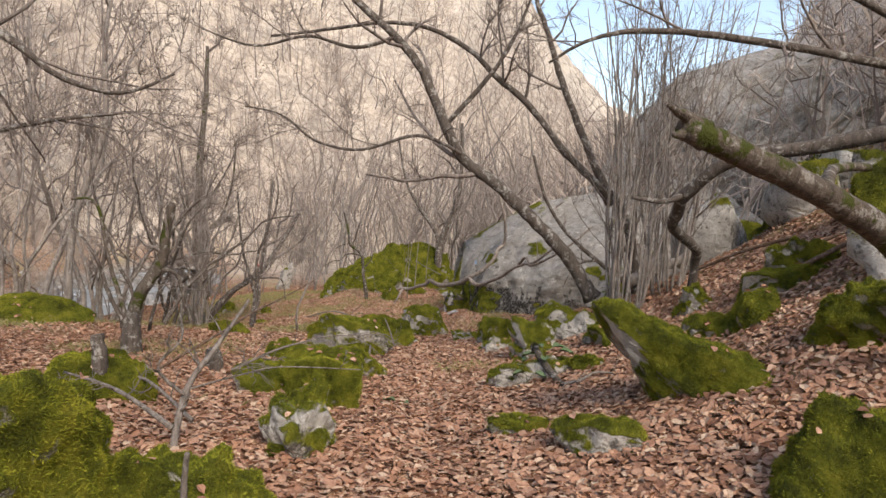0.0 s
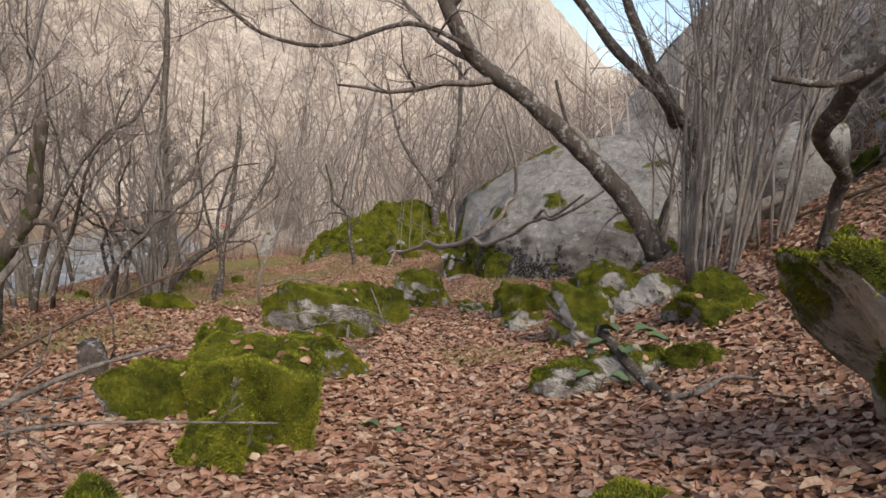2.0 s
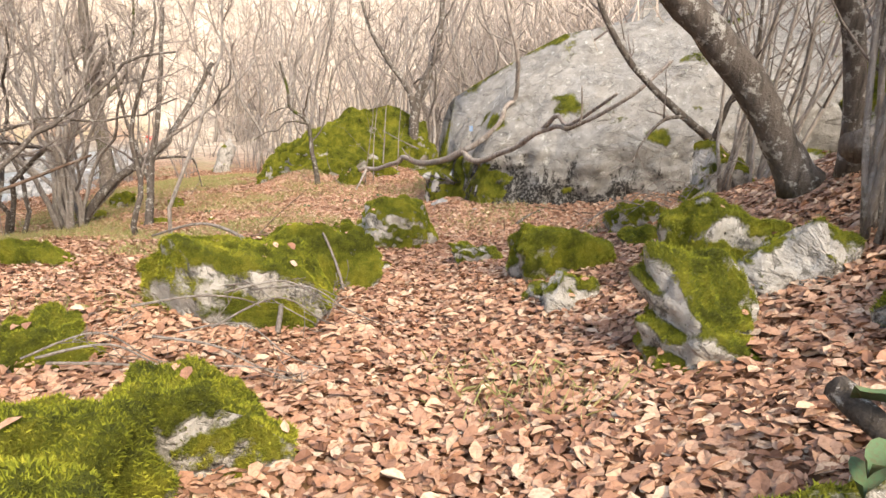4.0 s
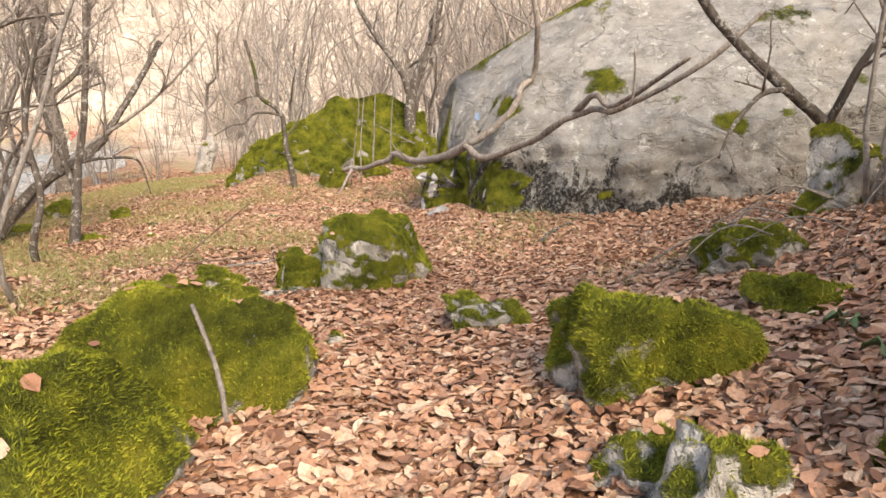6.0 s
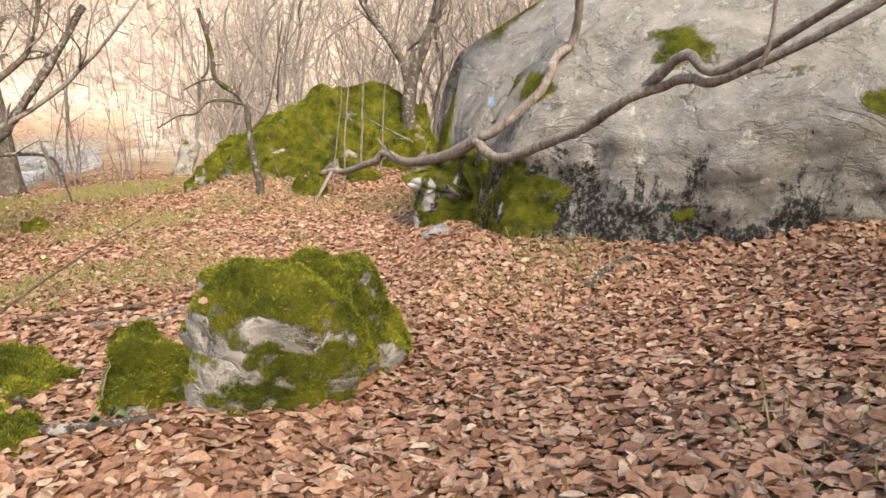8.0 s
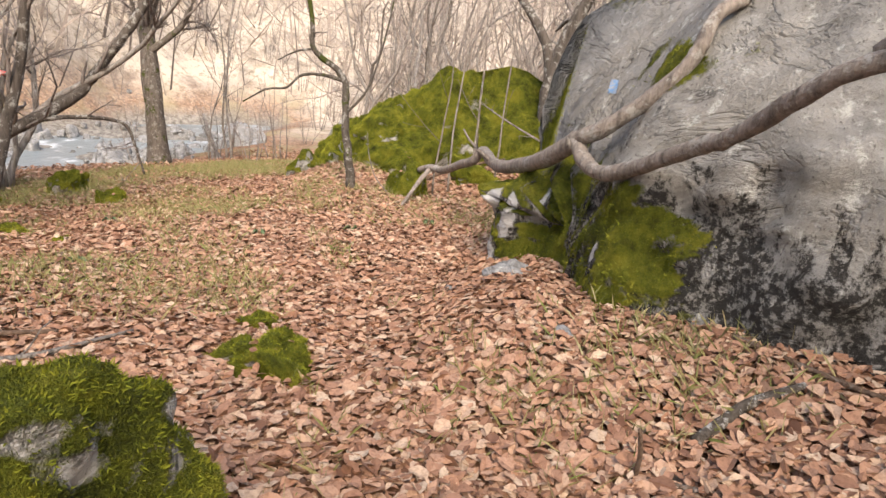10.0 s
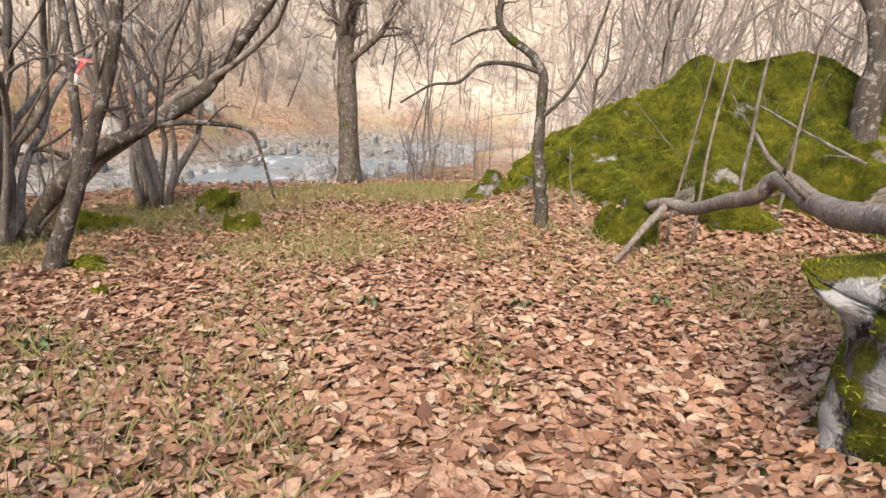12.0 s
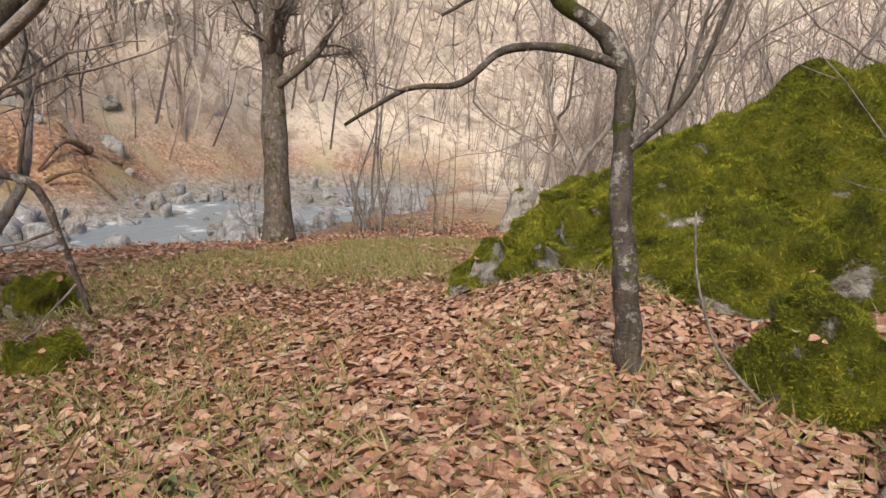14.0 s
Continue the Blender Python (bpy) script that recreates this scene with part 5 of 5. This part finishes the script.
stick([(1.16, 7.45, -0.42), (1.22, 7.1, -0.5), (1.3, 6.8, -0.58), (1.38, 6.5, -0.62)], 0.045, 0.035, "short dark log flecked with white lichen", LICHENLOG, "lichen_log", 1, 70)
stick([(1.36, 6.5, -0.58), (1.5, 6.4, -0.5), (1.66, 6.45, -0.42), (1.85, 6.4, -0.4)], 0.02, 0.01, "pale forked dead branch on the leaves", GREYWOOD, "dead_branch", 3, 71)
stick(lying([(1.84, 16.84), (2.3, 16.4), (2.88, 15.97), (3.3, 15.6)], 0.05), 0.016, 0.008, "long thin brown stick on the leaves", BROWNWOOD, "stick", 1, 72)
stick(lying([(1.62, 16.03), (1.85, 16.3), (2.09, 16.42)], 0.05), 0.03, 0.02, "short grey branch with peeling bark on the leaves", LICHENLOG, "stick", 0, 73)
stick([(1.38, 15.8, gz(1.38, 15.8) - 0.03), (1.39, 15.8, gz(1.38, 15.8) + 0.12), (1.37, 15.81, gz(1.38, 15.8) + 0.24)], 0.012, 0.009, "short brown stub standing in the leaves", BROWNWOOD, "stub", 0, 74)
stick(lying([(1.43, 15.78), (1.8, 15.7), (2.05, 15.9)], 0.04), 0.012, 0.006, "thin curved brown twig on the leaves", BROWNWOOD, "stick", 0, 75)
stick(lying([(-2.7, 15.6), (-2.25, 15.88), (-1.82, 16.19)], 0.06), 0.02, 0.014, "dark dead branch on the leaves", BROWNWOOD, "stick", 1, 76)
stick(lying([(-2.1, 15.5), (-1.69, 15.82), (-1.47, 16.38)], 0.06), 0.022, 0.01, "grey dead branch on the leaves", GREYWOOD, "stick", 2, 77)
stick([(-2.35, 14.6, -1.98), (-2.2, 14.9, -1.8), (-2.0, 15.4, -1.62), (-1.85, 15.9, -1.5)], 0.01, 0.005, "thin bowed dead branch rising from the leaves", BROWNWOOD, "dead_branch", 1, 78)
stick(lying([(-1.3, 13.5), (-1.05, 13.5), (-0.8, 13.6)], 0.06), 0.025, 0.02, "short birch-pale log on the leaves", LICHENLOG, "lichen_log", 0, 79)
stick([(-1.93, 21.95, -2.5), (-2.16, 22.0, -2.3), (-2.3, 22.05, -2.0), (-2.36, 22.1, -1.7)], 0.009, 0.005, "thin pale vine beside the crooked tree", GREYWOOD, "vine", 0, 80)
stick([(-1.9, 22.0, -2.5), (-1.2, 22.6, -2.15), (-0.5, 23.1, -1.95)], 0.03, 0.015, "dark fallen branch before the moss mound", BROWNWOOD, "dead_branch", 3, 81)
stick([(0.0, 23.0, -1.6), (-0.5, 23.1, -1.4), (-1.0, 23.4, -1.2)], 0.018, 0.008, "pale fallen branch across the moss mound", GREYWOOD, "dead_branch", 4, 82, "", 2)
stick([(3.0, 10.2, 0.1), (4.0, 10.6, 0.5), (5.2, 11.2, 0.9)], 0.09, 0.06, "pale fallen trunk on the slope", GREYWOOD, "fallen_trunk", 2, 83)
for k in range(9):
    x, y = rng.uniform(4.2, 7.5), rng.uniform(6.5, 11.0)
    a = rng.uniform(0, 6.28)
    stick([(x, y, gz(x, y) + 0.15), (x + 0.7 * math.cos(a), y + 0.7 * math.sin(a), gz(x + 0.7 * math.cos(a), y + 0.7 * math.sin(a)) + 0.18), (x + 1.5 * math.cos(a), y + 1.5 * math.sin(a), gz(x + 1.5 * math.cos(a), y + 1.5 * math.sin(a)) + 0.12)],
          rng.uniform(0.02, 0.05), 0.015, "dark dead branch lying on the rocky slope", BROWNWOOD, "dead_branch", 3, 90 + k, "dead wood on the slope", 2)
for k in range(9):
    y = rng.uniform(20, 34)
    x = float(bank_x(y)) - rng.uniform(8.4, 11.5)
    a = rng.uniform(0, 6.28)
    stick([(x, y, gz(x, y) + 0.2), (x + 0.9 * math.cos(a), y + 0.9 * math.sin(a), gz(x, y) + 0.5), (x + 1.8 * math.cos(a), y + 1.8 * math.sin(a), gz(x + 1.8 * math.cos(a), y + 1.8 * math.sin(a)) + 0.15)],
          rng.uniform(0.04, 0.12), 0.03, "dark driftwood on the far river bank", BROWNWOOD, "driftwood", 5, 120 + k, "driftwood on the far bank", 2)
# dark rotten stump stubs
for k, (x, y, h, r) in enumerate(((-2.64, 7.5, 0.24, 0.12), (-3.0, 5.6, 0.62, 0.08), (-4.0, 8.2, 0.5, 0.14))):
    stick([(x, y, gz(x, y) - 0.1), (x - 0.02, y, gz(x, y) + h * 0.6), (x - 0.06, y + 0.02, gz(x, y) + h)], r, r * 0.7, "dark rotten stump among the leaves", DARKBARK, "stump", 0, 140 + k)


# ---- green leaves ----
def sprig(name, x, y, z, leaves, label, seed):
    """A low shoot with broad green leaves: each (dx, dy, dz, length, turn)."""
    ob = thing(name, x, y, z, label, "plant")
    s = Soup()
    for dx, dy, dz, _, _ in leaves:
        s.tube([(0, 0, -0.05), (dx * 0.5, dy * 0.5, dz * 0.8), (dx, dy, dz)], [0.003, 0.0025, 0.002], 5)
    part("stalk", s.mesh("stalk", BRAMBLE), ob)
    for dx, dy, dz, L, turn in leaves:
        q = Soup()
        rows = []
        for i in range(7):
            u = i / 6
            w = L * 0.34 * math.sin(math.pi * min(1, u * 0.92 + 0.06)) ** 0.8
            rows += [(u * L, -w, 0.02 * math.sin(5 * u) + 0.012), (u * L, 0, -0.05 * u * u), (u * L, w, 0.02 * math.sin(5 * u) + 0.012)]
        q.add(rows, [(3 * i + j, 3 * i + j + 1, 3 * i + j + 4, 3 * i + j + 3) for i in range(6) for j in range(2)])
        leaf = part("leaf", q.mesh("leaf", BRAMBLE), ob)
        leaf.matrix_local = pose(dx, dy, dz, 8, -6, turn)


sprig("bramble", 1.22, 7.15, -0.55, [(-0.1, -0.05, 0.12, 0.15, 200), (0.0, 0.05, 0.18, 0.17, 120), (0.12, 0.03, 0.2, 0.17, 20), (0.2, 0.0, 0.17, 0.15, -20), (-0.15, 0.0, 0.05, 0.13, 230), (0.02, -0.08, 0.1, 0.14, 260)],
      "green bramble shoot with broad leaves on a mossy stone", 1)
sprig("bramble", 1.05, 6.95, -0.7, [(-0.06, -0.05, 0.1, 0.13, 200), (0.06, -0.06, 0.1, 0.13, 330)], "green bramble shoot with two broad leaves", 2)
sprig("green_plant", -0.36, 6.72, gz(-0.36, 6.72) + 0.02, [(-0.05, 0.0, 0.03, 0.14, 160), (0.05, -0.03, 0.03, 0.12, 290)], "pair of green leaves lying on brown litter", 3)
for k, (x, y) in enumerate(((-1.0, 13.6), (2.0, 11.0), (1.9, 10.6), (-3.1, 17.6), (-2.4, 19.3), (-1.6, 19.9), (-3.6, 20.2), (-0.9, 20.6), (-4.6, 19.6))):
    sprig("green_plant", x, y, gz(x, y) + 0.03, [(0.03 * math.cos(a), 0.03 * math.sin(a), 0.03, 0.06, math.degrees(a)) for a in (0.3 + k, 1.9 + k, 3.6 + k, 5.0 + k)], "small green plant among brown leaves", 4 + k)


# ---- loose stones ----
for k, (x, y, w, h) in enumerate(((0.65, 15.5, 0.15, 0.07), (1.0, 16.75, 0.2, 0.08), (0.62, 16.55, 0.1, 0.05), (-0.29, 4.65, 0.28, 0.05), (2.1, 11.0, 0.14, 0.05), (0.5, 18.2, 0.5, 0.14), (0.15, 18.0, 0.3, 0.06))):
    boulder("loose_stone", x, y, w, w * 0.8, h, 30 * k, -0.3, 400 + k, "small pale grey stone among the leaves", detail=3, mat=PALE, group="loose stones")


# ---- painted way marks ----
def paint(name, rgb):
    n = Nodes(name)
    c = n.mix(n.step(n.noise(25, 5, 0.7), 0.45, 0.62), rgb, (0.35, 0.34, 0.32))
    return n.done(c, 0.8, 0.3)


def cast(origin, target):
    """Where a line from origin towards target first meets the place: the point and its normal."""
    bpy.context.view_layer.update()
    o, w = Vector(origin), (Vector(target) - Vector(origin)).normalized()
    hit, place, normal, _, _, _ = scene.ray_cast(bpy.context.evaluated_depsgraph_get(), o, w)
    return (place, normal) if hit else (Vector(target), -w)


def waymark():
    """A blue dab of paint that follows the great rock's face."""
    s = Soup()
    grid = []
    for i in range(7):
        for j in range(9):
            p, n = cast((0.65 + 0.02 * i, 14.4, -0.55 - 0.013 * (j - 4) + 0.008 * (i % 3)), (0.94 + 0.012 * i + 0.006 * (j % 2), 18.4, -0.62 - 0.013 * (j - 4)))
            grid.append(p + n * 0.006)
    s.add([tuple(p) for p in grid], [(i * 9 + j, i * 9 + j + 1, (i + 1) * 9 + j + 1, (i + 1) * 9 + j) for i in range(6) for j in range(8)])
    tagged(new("blue_waymark", s.mesh("blue_waymark", paint("blue_paint", (0.12, 0.27, 0.48)))), "faded blue paint mark on the great rock", "waymark")


waymark()


def ribbon(x, y, z):
    ob = thing("trail_ribbon", x, y, z, "red and white tape tied round a slender trunk", "ribbon")
    red, white = paint("red_tape", (0.62, 0.05, 0.04)), paint("white_tape", (0.75, 0.75, 0.75))
    s = Soup()
    s.tube([(0, 0, 0), (0.004, 0, 0.035)], [0.068, 0.068], 14)
    part("band", s.mesh("band", red), ob)
    for name, mat, path in (("tail", red, [(0.05, -0.05, 0.03), (0.03, -0.09, -0.03), (-0.02, -0.1, -0.09)]), ("tail", white, [(-0.02, -0.1, -0.09), (-0.04, -0.1, -0.14), (-0.06, -0.1, -0.18)]),
                            ("loose_end", white, [(-0.05, -0.04, 0.02), (-0.09, -0.06, 0.03), (-0.13, -0.07, 0.04)])):
        s = Soup()
        p = smooth_path(path, 4)
        s.add([tuple(q + np.array(o)) for q in p for o in ((-0.02, 0, 0.008), (0.02, 0.01, -0.008), (0.02, 0.014, -0.008), (-0.02, 0.004, 0.008))],
              [(4 * i + a, 4 * i + (a + 1) % 4, 4 * i + 4 + (a + 1) % 4, 4 * i + 4 + a) for i in range(len(p) - 1) for a in range(4)])
        part(name, s.mesh(name, mat), ob, "white tape" if mat is white else "")


ribbon(-5.62, 19.23, -1.22)
